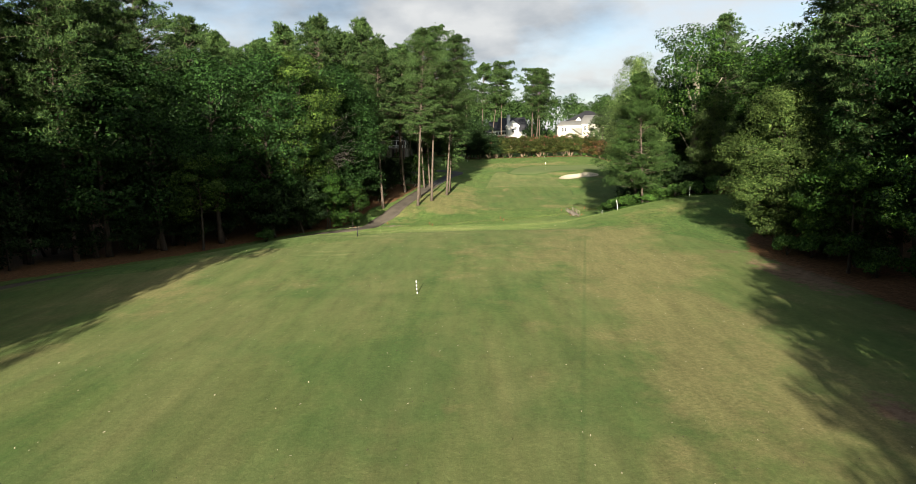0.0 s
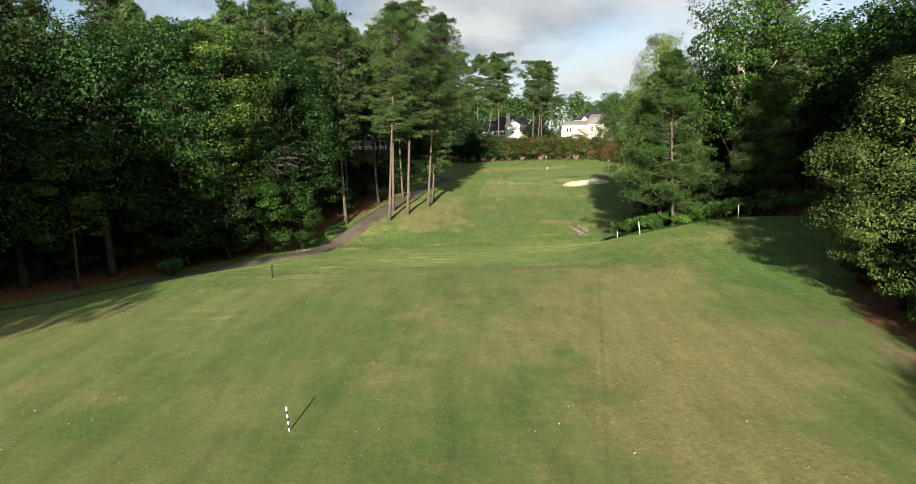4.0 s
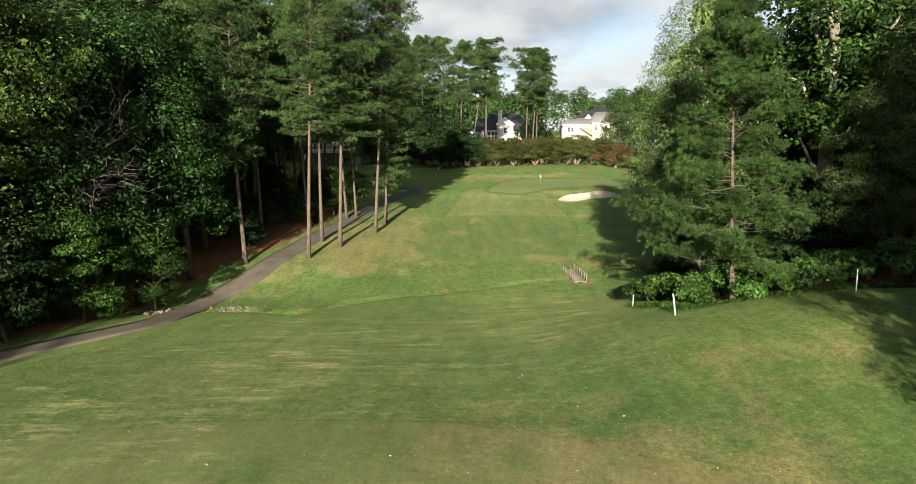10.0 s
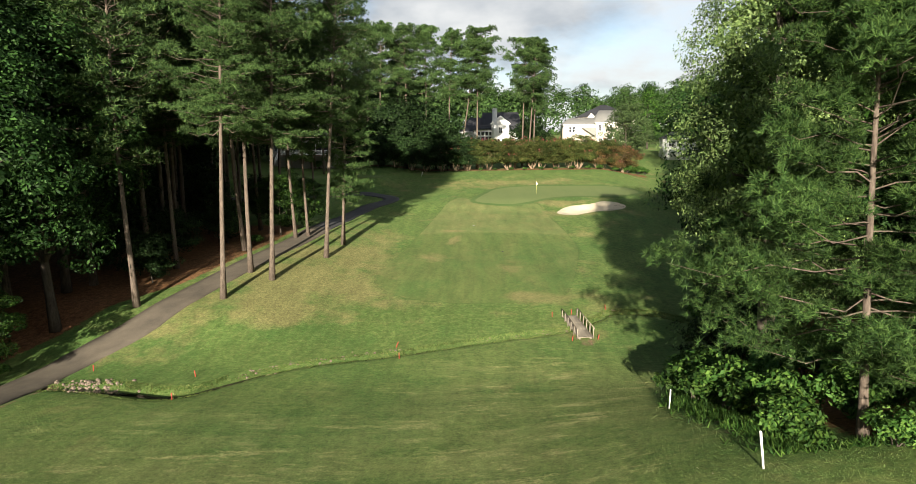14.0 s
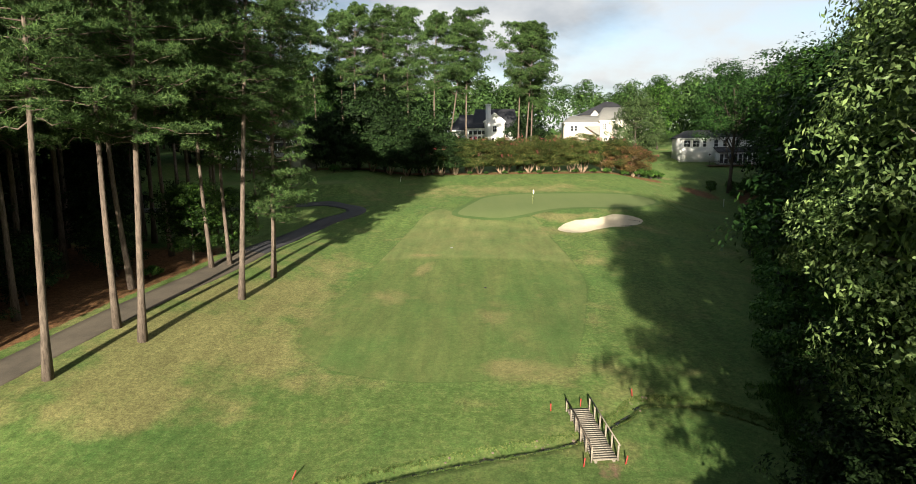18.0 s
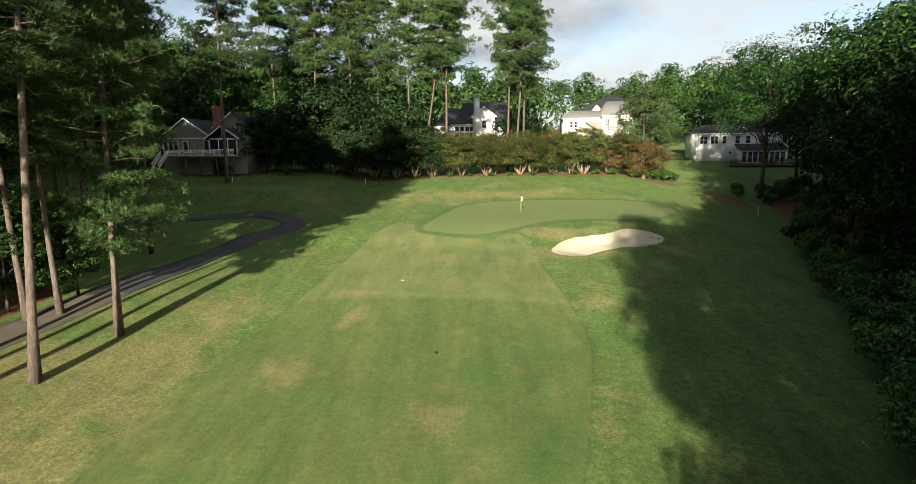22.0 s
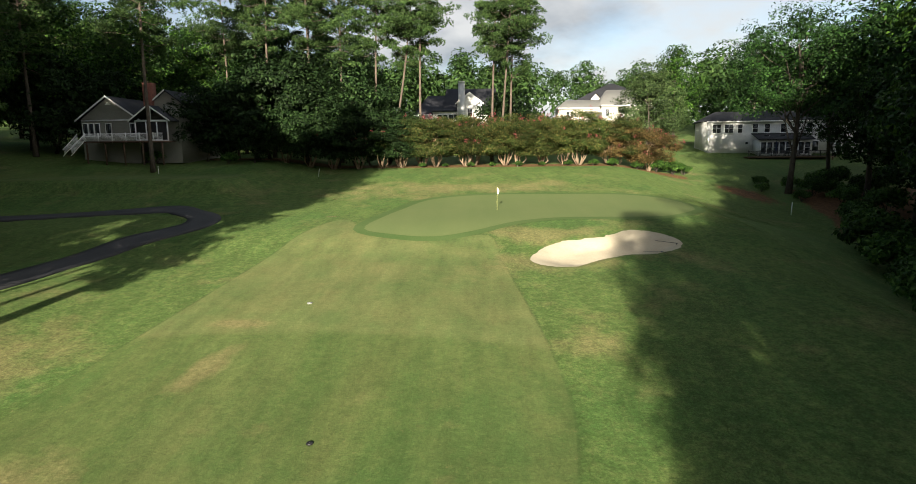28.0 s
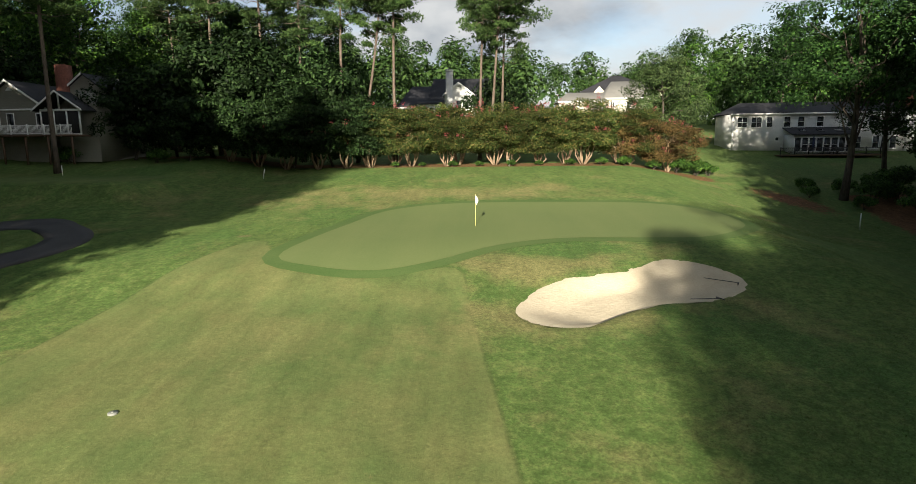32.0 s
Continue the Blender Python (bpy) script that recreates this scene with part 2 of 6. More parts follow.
    soil = k.ramp(k.noise(1.5, 6, 0.7), (0.3, (0.10, 0.055, 0.036)), (0.7, (0.21, 0.135, 0.095)))
    so = k.ramp(k.math("ADD", k.attr("soil"), k.math("MULTIPLY", k.math("SUBTRACT", k.noise(0.9, 5, 0.7), 0.5), 1.3)), (0.5, 0.0), (0.75, 0.9))
    col = k.mix(so, col, soil)
    coarse = k.math("SUBTRACT", 0.85, k.math("MULTIPLY", inside, 0.62))
    col = k.mix(coarse, col, k.mix(1.0, col, k.ramp(fine, (0.3, 0.42), (0.7, 1.62)), "MULTIPLY"))
    col = k.mix(coarse, col, k.mix(1.0, col, k.ramp(clod, (0.3, 0.66), (0.7, 1.34)), "MULTIPLY"))
    col = k.mix(0.5, col, k.mix(1.0, col, k.ramp(k.noise(0.9, 6, 0.7, (1.0, 0.22, 1.0), -0.1), (0.3, 0.62), (0.7, 1.4)), "MULTIPLY"))
    k.b.inputs["Sheen Weight"].default_value, k.b.inputs["Sheen Roughness"].default_value = 0.035, 0.5
    k.b.inputs["Sheen Tint"].default_value = (0.42, 0.55, 0.2, 1)
    k.colour(col)
    k.bump(k.math("ADD", k.math("MULTIPLY", fine, 0.5), tuft), 0.5, 0.06)
    return k.m


GRASS = turf("mown_grass", "rough")
PUTTING = turf("putting_grass", "putting")
COLLAR = turf("collar_grass", "collar")
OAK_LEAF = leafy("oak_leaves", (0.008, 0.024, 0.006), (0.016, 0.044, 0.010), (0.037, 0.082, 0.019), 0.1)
POPLAR_LEAF = leafy("poplar_leaves", (0.009, 0.029, 0.005), (0.023, 0.060, 0.010), (0.060, 0.115, 0.019), 0.12)
LIME_LEAF = leafy("tulip_tree_leaves", (0.02, 0.046, 0.009), (0.043, 0.084, 0.015), (0.092, 0.138, 0.026), 0.12)
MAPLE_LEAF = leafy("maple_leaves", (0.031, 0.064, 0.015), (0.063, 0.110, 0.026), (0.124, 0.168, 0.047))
# dark green leaves, set darker still to stand in for shade
DARK_LEAF = leafy("shaded_dark_leaves", (0.008, 0.018, 0.006), (0.015, 0.034, 0.010), (0.031, 0.058, 0.017), 0.08, 0.6)
GREY_LEAF = leafy("grey_green_leaves", (0.026, 0.05, 0.017), (0.05, 0.084, 0.029), (0.095, 0.132, 0.05))
GUM_LEAF = leafy("pale_glossy_leaves", (0.055, 0.095, 0.030), (0.095, 0.150, 0.046), (0.150, 0.205, 0.072), 0.26, 0.5, 0.16)
MYRTLE_LEAF = leafy("crape_myrtle_leaves", (0.022, 0.048, 0.012), (0.05, 0.082, 0.02), (0.125, 0.10, 0.034))
MYRTLE_RED = leafy("bronze_myrtle_leaves", (0.06, 0.055, 0.018), (0.12, 0.095, 0.032), (0.20, 0.12, 0.055))
BLOSSOM = plain("pink_blossom", (0.24, 0.045, 0.055), 0.7, 0.3, 8)
NEEDLE = leafy("pine_needles", (0.022, 0.052, 0.017), (0.048, 0.094, 0.028), (0.095, 0.145, 0.044), 0.13)
NEEDLE_YOUNG = leafy("young_pine_needles", (0.014, 0.037, 0.010), (0.033, 0.070, 0.018), (0.072, 0.120, 0.031), 0.1)
BUSH_LEAF = leafy("shrub_leaves", (0.02, 0.06, 0.012), (0.045, 0.105, 0.02), (0.09, 0.16, 0.03))
THICKET_LEAF = leafy("thicket_leaves", (0.035, 0.086, 0.022), (0.065, 0.146, 0.034), (0.119, 0.209, 0.051), 0.14)
FAR_LEAF = leafy("far_wood_leaves", (0.028, 0.062, 0.018), (0.04, 0.082, 0.022), (0.06, 0.105, 0.029), 0.1)
PINE_BARK = bark("pine_bark", (0.04, 0.031, 0.025), (0.165, 0.132, 0.103), 1.7)
OAK_BARK = bark("oak_bark", (0.03, 0.025, 0.02), (0.105, 0.088, 0.07))
PALE_BARK = bark("pale_dead_bark", (0.13, 0.115, 0.09), (0.28, 0.25, 0.20))
MYRTLE_BARK = bark("crape_myrtle_bark", (0.16, 0.12, 0.08), (0.36, 0.27, 0.18), 2.0)


# ---- mesh helpers ----
class Geo:
    """Collects vertices and faces, then becomes one mesh."""

    def __init__(self):
        self.v, self.q, self.t, self.n = [], [], [], 0

    def add(self, v, quads=None, tris=None):
        v = np.asarray(v, float).reshape(-1, 3)
        if quads is not None and len(quads):
            self.q.append(np.asarray(quads, int).reshape(-1, 4) + self.n)
        if tris is not None and len(tris):
            self.t.append(np.asarray(tris, int).reshape(-1, 3) + self.n)
        self.v.append(v)
        self.n += len(v)
        return self

    def box(self, x0, y0, z0, x1, y1, z1):
        v = [(x, y, z) for z in (z0, z1) for y in (y0, y1) for x in (x0, x1)]
        return self.add(v, [(0, 2, 3, 1), (4, 5, 7, 6), (0, 1, 5, 4), (2, 6, 7, 3), (0, 4, 6, 2), (1, 3, 7, 5)])

    def prism(self, outline, lift):
        """A flat outline (counter-clockwise from outside) pushed along lift; caps as fans."""
        o = np.array(outline, float)
        n = len(o)
        idx = np.arange(n)
        nxt = (idx + 1) % n
        self.add(np.vstack([o, o + lift]), np.stack([idx, nxt, nxt + n, idx + n], 1))
        fan = [(0, i + 1, i) for i in range(1, n - 1)]
        self.add(o, tris=fan)
        self.add(o + lift, tris=[(0, i, i + 1) for i in range(1, n - 1)])
        return self

    def tube(self, pts, radii, sides=7, cap=True):
        pts = np.array(pts, float)
        k = len(pts)
        d = np.gradient(pts, axis=0)
        d /= np.linalg.norm(d, axis=1)[:, None] + 1e-9
        ref = np.where(np.abs(d[:, 2:3]) > 0.9, [[1.0, 0, 0]], [[0, 0, 1.0]])
        a = np.cross(d, ref)
        a /= np.linalg.norm(a, axis=1)[:, None] + 1e-9
        b = np.cross(d, a)
        th = np.arange(sides) * 2 * math.pi / sides
        ring = pts[:, None] + (np.cos(th)[None, :, None] * a[:, None] + np.sin(th)[None, :, None] * b[:, None]) * np.asarray(radii, float)[:, None, None]
        i = np.arange(k - 1)[:, None] * sides
        j = np.arange(sides)[None]
        j2 = (j + 1) % sides
        quads = np.stack([i + j, i + sides + j, i + sides + j2, i + j2], -1).reshape(-1, 4)
        base = self.n
        self.add(ring.reshape(-1, 3), quads)
        if cap:
            self.t.append(np.array([(base + (k - 1) * sides, base + (k - 1) * sides + s + 1, base + (k - 1) * sides + s) for s in range(1, sides - 1)], int).reshape(-1, 3))
            self.t.append(np.array([(base, base + s, base + s + 1) for s in range(1, sides - 1)], int).reshape(-1, 3))
        return self

    def mesh(self, name, material, smooth=False):
        me = bpy.data.meshes.new(name)
        v = np.vstack(self.v)
        q = np.vstack(self.q) if self.q else np.zeros((0, 4), int)
        t = np.vstack(self.t) if self.t else np.zeros((0, 3), int)
        me.vertices.add(len(v))
        me.vertices.foreach_set("co", v.ravel())
        me.loops.add(q.size + t.size)
        me.loops.foreach_set("vertex_index", np.concatenate([q.ravel(), t.ravel()]))
        me.polygons.add(len(q) + len(t))
        start = np.concatenate([np.arange(len(q)) * 4, q.size + np.arange(len(t)) * 3])
        me.polygons.foreach_set("loop_start", start)
        if smooth:
            me.polygons.foreach_set("use_smooth", np.ones(len(q) + len(t), bool))
        me.update(calc_edges=True)
        me.validate()
        me.materials.append(material)
        return me


def part(name, geo, material, parent=None, label="", smooth=False, at=None):
    """ONE mesh object under a thing or a part; geo in the parent's space unless at is given."""
    ob = new(name, geo.mesh(name, material, smooth) if isinstance(geo, Geo) else geo)
    ob.parent = parent
    if at is not None:
        ob.matrix_basis = at
    if label:
        ob["label"] = label
    return ob


def thing(name, m, label, category, group="", kind=""):
    ob = new(name)
    ob.empty_display_size = 0.2
    ob.matrix_basis = m
    return tagged(ob, label, category, group, kind)


def scaled(x, y, z, turn=0.0, s=1.0, sz=None, rx=0.0, ry=0.0):
    return pose(x, y, z, rx, ry, 0) @ pose(0, 0, 0, 0, 0, turn) @ Matrix.Diagonal((s, s, sz or s, 1))


# ---- lie of the land ----
KY = (-400, -60, 0, 32, 45, 62, 69, 77, 83, 90, 96, 104, 109, 114, 120, 126, 136, 148, 157, 162, 166, 171, 178, 186, 195, 202, 225, 250, 275, 320, 400, 900)
KZ = (-2, 0.5, 1.1, 1.6, 1.95, 2.65, 2.78, 2.3, 1.7, 0.98, 0.4, -0.28, -0.15, 0.35, 1.1, 1.75, 2.55, 4.0, 5.0, 6.05, 6.5, 6.8, 7.2, 8.0, 9.2, 9.9, 11.5, 14, 16.5, 20, 24, 34)


def smooth_step(a, b, x):
    t = np.clip((x - a) / (b - a), 0, 1)
    return t * t * (3 - 2 * t)


def slopes():
    y, z = np.array(KY, float), np.array(KZ, float)
    s = np.diff(z) / np.diff(y)
    m = np.zeros(len(y))
    for i in range(1, len(y) - 1):
        if s[i - 1] * s[i] > 0:
            m[i] = 2 * s[i - 1] * s[i] / (s[i - 1] + s[i])
    return y, z, m


PROFILE = slopes()


def profile(y):
    ky, kz, m = PROFILE
    y = np.clip(np.asarray(y, float), ky[0], ky[-1] - 1e-6)
    i = np.clip(np.searchsorted(ky, y, side="right") - 1, 0, len(ky) - 2)
    h = ky[i + 1] - ky[i]
    t = (y - ky[i]) / h
    return (2 * t**3 - 3 * t**2 + 1) * kz[i] + (t**3 - 2 * t**2 + t) * h * m[i] + (3 * t**2 - 2 * t**3) * kz[i + 1] + (t**3 - t**2) * h * m[i + 1]


def lay(x, y):
    """The ground's height, before the stream and the bunker are cut."""
    x, y = np.asarray(x, float), np.asarray(y, float)
    z = profile(y)
    z = z + 4.2 * smooth_step(8, 36, x) * np.exp(-(((y - 85) / 12.7) ** 2))
    z = z + 1.6 * smooth_step(3, -10, x) * smooth_step(105, 115, y) * smooth_step(160, 140, y)
    z = z - 2.5 * smooth_step(40, 54, x) * smooth_step(135, 155, y) * smooth_step(230, 195, y)
    z = z + 1.3 * smooth_step(3, -9, x) * smooth_step(171.5, 179, y) * smooth_step(240, 200, y)
    side = x - np.interp(y, *PATH_LINE)
    z = z - (0.9 * smooth_step(16, 5, side) + 1.2 * smooth_step(7.5, 2, side) + 0.6 * smooth_step(-18, -34, x)) * smooth_step(100, 70, y)
    z = z + 3.0 * smooth_step(-18, -60, x) * smooth_step(90, 130, y)
    tee = smooth_step(-2.5, -6.5, x) * smooth_step(-34, -29, x) * smooth_step(176.8, 178.8, y) * smooth_step(193, 188, y)
    z = z + (9.6 - z) * tee
    return z + (5.5 - z) * smooth_step(33, 46, x) * smooth_step(58, 78, y) * smooth_step(120, 104, y)


def away(x, y, line):
    """The distance from points to a broken line."""
    x, y = np.asarray(x, float), np.asarray(y, float)
    best = np.full(np.broadcast(x, y).shape, 1e9)
    for (ax, ay), (bx, by) in zip(line, line[1:]):
        dx, dy = bx - ax, by - ay
        t = np.clip(((x - ax) * dx + (y - ay) * dy) / (dx * dx + dy * dy), 0, 1)
        best = np.minimum(best, np.hypot(x - ax - t * dx, y - ay - t * dy))
    return best


def inside_of(x, y, line):
    x, y = np.asarray(x, float), np.asarray(y, float)
    hit = np.zeros(np.broadcast(x, y).shape, bool)
    for (ax, ay), (bx, by) in zip(line, line[1:] + line[:1]):
        with np.errstate(divide="ignore", invalid="ignore"):
            cross = ((ay > y) != (by > y)) & (x < (bx - ax) * (y - ay) / (by - ay + 1e-12) + ax)
        hit ^= cross
    return hit


def within(x, y, line):
    """Metres inside a closed outline; negative outside."""
    d = away(x, y, line + line[:1])
    return np.where(inside_of(x, y, line), d, -d)


def rounded(line, closed=True, steps=6):
    """A smooth line through the given corners."""
    p = np.array(line, float)
    n = len(p)
    out = []
    for i in range(n if closed else n - 1):
        a, b, c, d = (p[(i + k) % n] if closed else p[min(max(i + k, 0), n - 1)] for k in (-1, 0, 1, 2))
        for s in range(steps):
            t = s / steps
            out.append(tuple(0.5 * (2 * b + (c - a) * t + (2 * a - 5 * b + 4 * c - d) * t * t + (3 * b - a - 3 * c + d) * t**3)))
    if not closed:
        out.append(tuple(p[-1]))
    return out


STREAM = rounded([(-34, 96), (-22, 100), (-17, 101.5), (-12.5, 101.9), (-9, 101.2), (-5.9, 100.7), (-3.5, 103.2), (0, 105.8), (7, 108.2), (14, 110.8), (19.7, 112.5), (23, 114.7), (24.6, 116.2), (28.5, 115.6), (31.5, 113.2), (36, 110), (50, 104), (75, 98)], False, 4)
CART_PATH = rounded([(-70, 20), (-57, 42), (-46.5, 58.5), (-37.5, 67.5), (-31, 77), (-24.5, 86.5), (-19, 93.5), (-17, 97), (-16.8, 101), (-16.2, 106.8), (-13.9, 111.5), (-12.3, 117.7), (-10.4, 127.3), (-8.2, 139), (-6.7, 149.8), (-6.3, 155.5), (-4.6, 160), (-2.4, 162.9), (-1.5, 165.4), (-2.5, 168.4), (-5.2, 171.1), (-7.4, 172.3), (-12.5, 171.1), (-17, 169.5), (-20.7, 168), (-32, 164), (-60, 158)], False, 6)
PATH_LINE = [[p[k] for p in CART_PATH if p[1] < 166][:90] for k in (1, 0)]
GREEN = rounded([(12.8, 163.2), (15.2, 161.6), (18.5, 161.0), (21.5, 162.4), (25, 165.4), (29, 167), (34, 167), (38, 167.4), (41.5, 171), (42, 176), (38.5, 180), (33, 181), (26, 181.2), (20.5, 180.4), (16.6, 177.6), (14.8, 172), (13.6, 167.6)], True, 4)
BUNKER = rounded([(25.4, 157.2), (25.8, 155.8), (27.1, 155.15), (28.5, 155.35), (29.8, 156.3), (31.2, 157.2), (32.6, 157.6), (34.8, 158.0), (36.5, 159.3), (36.4, 160.5), (35.4, 161.8), (34.0, 162.7), (32.6, 162.3), (31.0, 161.0), (29.0, 160.5), (27.0, 159.6)], True, 4)
FAIRWAYS = [
    rounded([(20.5, 119.6), (22.4, 123.8), (23.9, 130), (25.2, 137), (25.0, 143), (24.2, 150), (23.4, 156.5), (22.6, 161.4), (19.0, 160.4), (14.5, 161.6), (12.0, 164.5), (10.4, 167.0), (8.6, 163.5), (7.0, 156.5), (5.9, 148), (4.9, 142), (4.0, 136), (2.6, 129), (2.6, 124), (5.6, 120), (11, 118.3), (16.3, 118.5)], True, 4),
    rounded([(-33, 179.2), (-20, 178.9), (-7.5, 179.0), (-5.8, 181.5), (-6.0, 187), (-9, 189.5), (-20, 190.5), (-33, 190.5)], True, 4),
    rounded([(-60, -60), (40, -60), (32, 0), (29, 45), (26, 62), (16, 70), (10.4, 72.9), (4.6, 73.6), (-0.6, 73.6), (-4.2, 73), (-8, 71.7), (-14, 66), (-30, 55), (-60, 40)], True, 4),
]
WOOD_EDGE = ((-400, 24), (-60, 23), (0, 26), (20, 27), (30, 27.5), (45, 27), (56, 25.5), (62, 28), (70, 34), (80, 38), (84, 36), (86.5, 24.2), (95, 23.2), (102, 26), (110, 31), (117, 32), (124, 33.5), (134, 39), (142, 41), (157, 48.5), (172, 53), (180, 57), (195, 60), (203, 90), (400, 120))


def cut(x, y):
    """The ground as it is, with the stream bed and the bunker's hollow."""
    z = lay(x, y)
    d = away(x, y, STREAM)
    wide = np.exp(-(((x + 8) / 4.5) ** 2))
    z = z - (0.3 + 0.32 * wide) * smooth_step(0.5 + 0.8 * wide, 0.1 + 0.3 * wide, d) - 0.04 * smooth_step(2.6, 0.6, d)
    z = z - 0.75 * smooth_step(-0.1, 0.9, within(x, y, BUNKER))
    z = z - 0.10 * smooth_step(1.75, 1.2, away(x, y, CART_PATH))
    return z


def height(x, y):
    return float(lay(x, y))


def spread(stops):
    """Sheet lines: (from, to, step) runs."""
    out = []
    for a, b, s in stops:
        out += list(np.arange(a, b - 1e-6, s))
    return np.array(out + [stops[-1][1]])


gx = spread([(-900, -200, 70), (-200, -60, 10), (-60, -24, 2.0), (-24, 38, 0.6), (38, 64, 1.3), (64, 120, 6), (120, 200, 16), (200, 900, 70)])
gy = spread([(-400, -40, 18), (-40, 0, 3), (0, 95, 1.0), (95, 119, 0.42), (119, 140, 0.8), (140, 147, 0.4), (147, 152, 0.7), (152, 165, 0.5), (165, 215, 1.1), (215, 300, 5), (300, 1000, 50)])
GX, GY = np.meshgrid(gx, gy)
GZ = cut(GX, GY)
wood_l = np.interp(GY, *PATH_LINE)
edge_r = np.interp(GY, [p[0] for p in WOOD_EDGE], [p[1] for p in WOOD_EDGE])


def blob(x, y, rx, ry=None, turn=0.0):
    c, s = math.cos(turn), math.sin(turn)
    u, v = (GX - x) * c + (GY - y) * s, -(GX - x) * s + (GY - y) * c
    return np.exp(-((u / rx) ** 2) - ((v / (ry or rx)) ** 2))


fair = np.maximum.reduce([within(GX, GY, f) for f in FAIRWAYS])
straw_l = smooth_step(-4.2, -6.2, GX - wood_l - 2.7 * smooth_step(113, 121, GY)) * (GY < 158) * smooth_step(150, 138, GY) + smooth_step(-24, -34, GX) * (GY >= 158) * 0.3
straw_b = np.exp(-(((GY - 203.5) / 2.2) ** 2)) * smooth_step(-22, -14, GX) * smooth_step(54, 50, GX)
straw = np.clip(straw_l + smooth_step(0.5, 3.5, GX - edge_r) * (GY < 196) * np.where(GY > 162, 0.8, np.where(GY > 112, 0.3, 0.8)) + straw_b + 0.75 * blob(56, 193, 2.5, 9, 0.2), 0, 1)
straw *= 1 - 0.9 * blob(38, 76, 8, 8) - 0.9 * blob(75, 128, 14, 8)
soil = 0.42 * smooth_step(0.8, 0.3, away(GX, GY, STREAM)) + 0.9 * blob(27.5, 47, 3.0, 9, 0.1) + 0.9 * blob(18.5, 23.5, 1.6, 2.4) + 0.4 * blob(26, 56.5, 2.2, 1.2) + 1.0 * blob(21.4, 110.0, 0.55, 1.2) + 0.75 * np.exp(-(((away(GX, GY, CART_PATH) - 1.75) / 0.3) ** 2)) * (GY < 108) * (GX > wood_l) + 0.8 * blob(-17.6, 94.5, 0.8, 2.6) + 0.7 * blob(23.5, 91, 0.8, 6) + 0.75 * blob(8.8, 168.0, 1.5, 0.7, 0.5)
dry = 0.5 * blob(-7.0, 118, 6, 12, 0.15) + 0.55 * blob(-12.5, 109.5, 3.5, 6) + 0.2 * blob(1, 126, 7, 15) + 0.2 * blob(0, 119, 12, 9) + 0.45 * blob(-2.5, 134, 5, 11) + 0.8 * blob(16.8, 119.8, 3.4, 1.3) + 0.36 * blob(14, 47, 6, 30) + 0.3 * blob(20, 68, 5, 6) + 0.25 * blob(4, 58, 7, 9) + 0.3 * blob(17, 54, 6, 10) + 0.25 * blob(-9, 66, 8, 3) - 0.3 * blob(-8, 58, 7, 9) + 0.8 * blob(28.5, 162.2, 4.5, 1.6, 0.25) + 0.5 * blob(27, 155, 7, 4) + 0.36 * blob(13, 30, 6, 30) + 0.6 * blob(-26, 52, 5, 14) + 0.5 * blob(-14, 47, 7, 3) + 0.45 * blob(18, 186, 22, 6) + 0.25 * blob(20, 130, 5, 20) + 0.22 * blob(1, 143, 3, 10) + 0.22 * blob(22, 68, 7, 14) + 1.1 * blob(10.0, 141.5, 1.0, 3.6, -0.228) + 0.8 * blob(8.8, 145.9, 2.0, 0.7) + 0.5 * blob(8.0, 133, 2.2, 3.5, -0.2) + 0.45 * blob(17, 129, 3.0, 2.0) + 0.4 * blob(15, 152, 6, 3) + 0.5 * blob(9.6, 145.6, 1.4, 0.5) - 0.5 * blob(8.6, 141.0, 0.5, 4.0, -0.3) - 0.6 * blob(-10, 18, 9, 22) - 0.24 * smooth_step(-0.2, 0.4, fair) * (GY > 110) - 0.15 * blob(8, 92, 22, 9) - 0.5 * blob(3, 110, 14, 4) - 0.5 * blob(26, 66, 5, 6) - 0.4 * blob(-2, 105, 12, 4) - 0.1 * blob(10, 80, 18, 5)
dry = np.minimum(dry, 0.75)
apron = smooth_step(-0.35, 0.35, GY - 144.85 + 0.013 * (GX - 13) ** 2) * (GY < 172) * (GY > 120)
bleach = np.where(GY < 100, 1.0, 0.22 + 0.78 * apron)
# pale worn streaks, spread wider to paint sun glow on the slope
wear_glow = np.clip(1.0 * blob(-3, 79, 14, 6) + 1.2 * blob(16.5, 99, 8, 9) + 0.9 * blob(3, 90, 18, 8) + 0.6 * blob(-10, 71, 9, 4) + 0.5 * blob(-14, 60, 4, 9), 0, 1)
track = np.clip(GX - 0.205 * GY - 0.34, -3, 3)
run = smooth_step(8, 20, GY) * smooth_step(70, 62, GY) * 0.8

sheet = Geo()
ny, nx = GX.shape
jj, ii = np.meshgrid(np.arange(ny - 1), np.arange(nx - 1), indexing="ij")
corner = jj * nx + ii
sheet.add(np.stack([GX, GY, GZ], -1), np.stack([corner, corner + 1, corner + nx + 1, corner + nx], -1))
ground = part("ground", sheet, GRASS, None, smooth=True)
MEASURES = (("fair", np.clip(fair, -0.5, 0.5)), ("straw", straw), ("soil", soil), ("dry", dry), ("wear_glow", wear_glow), ("track", track), ("run", run), ("apron", apron), ("bleach", bleach))
for key, values in MEASURES:
    layer = ground.data.attributes.new(key, "FLOAT", "POINT")
    layer.data.foreach_set("value", np.ascontiguousarray(values, dtype=np.float32).ravel())
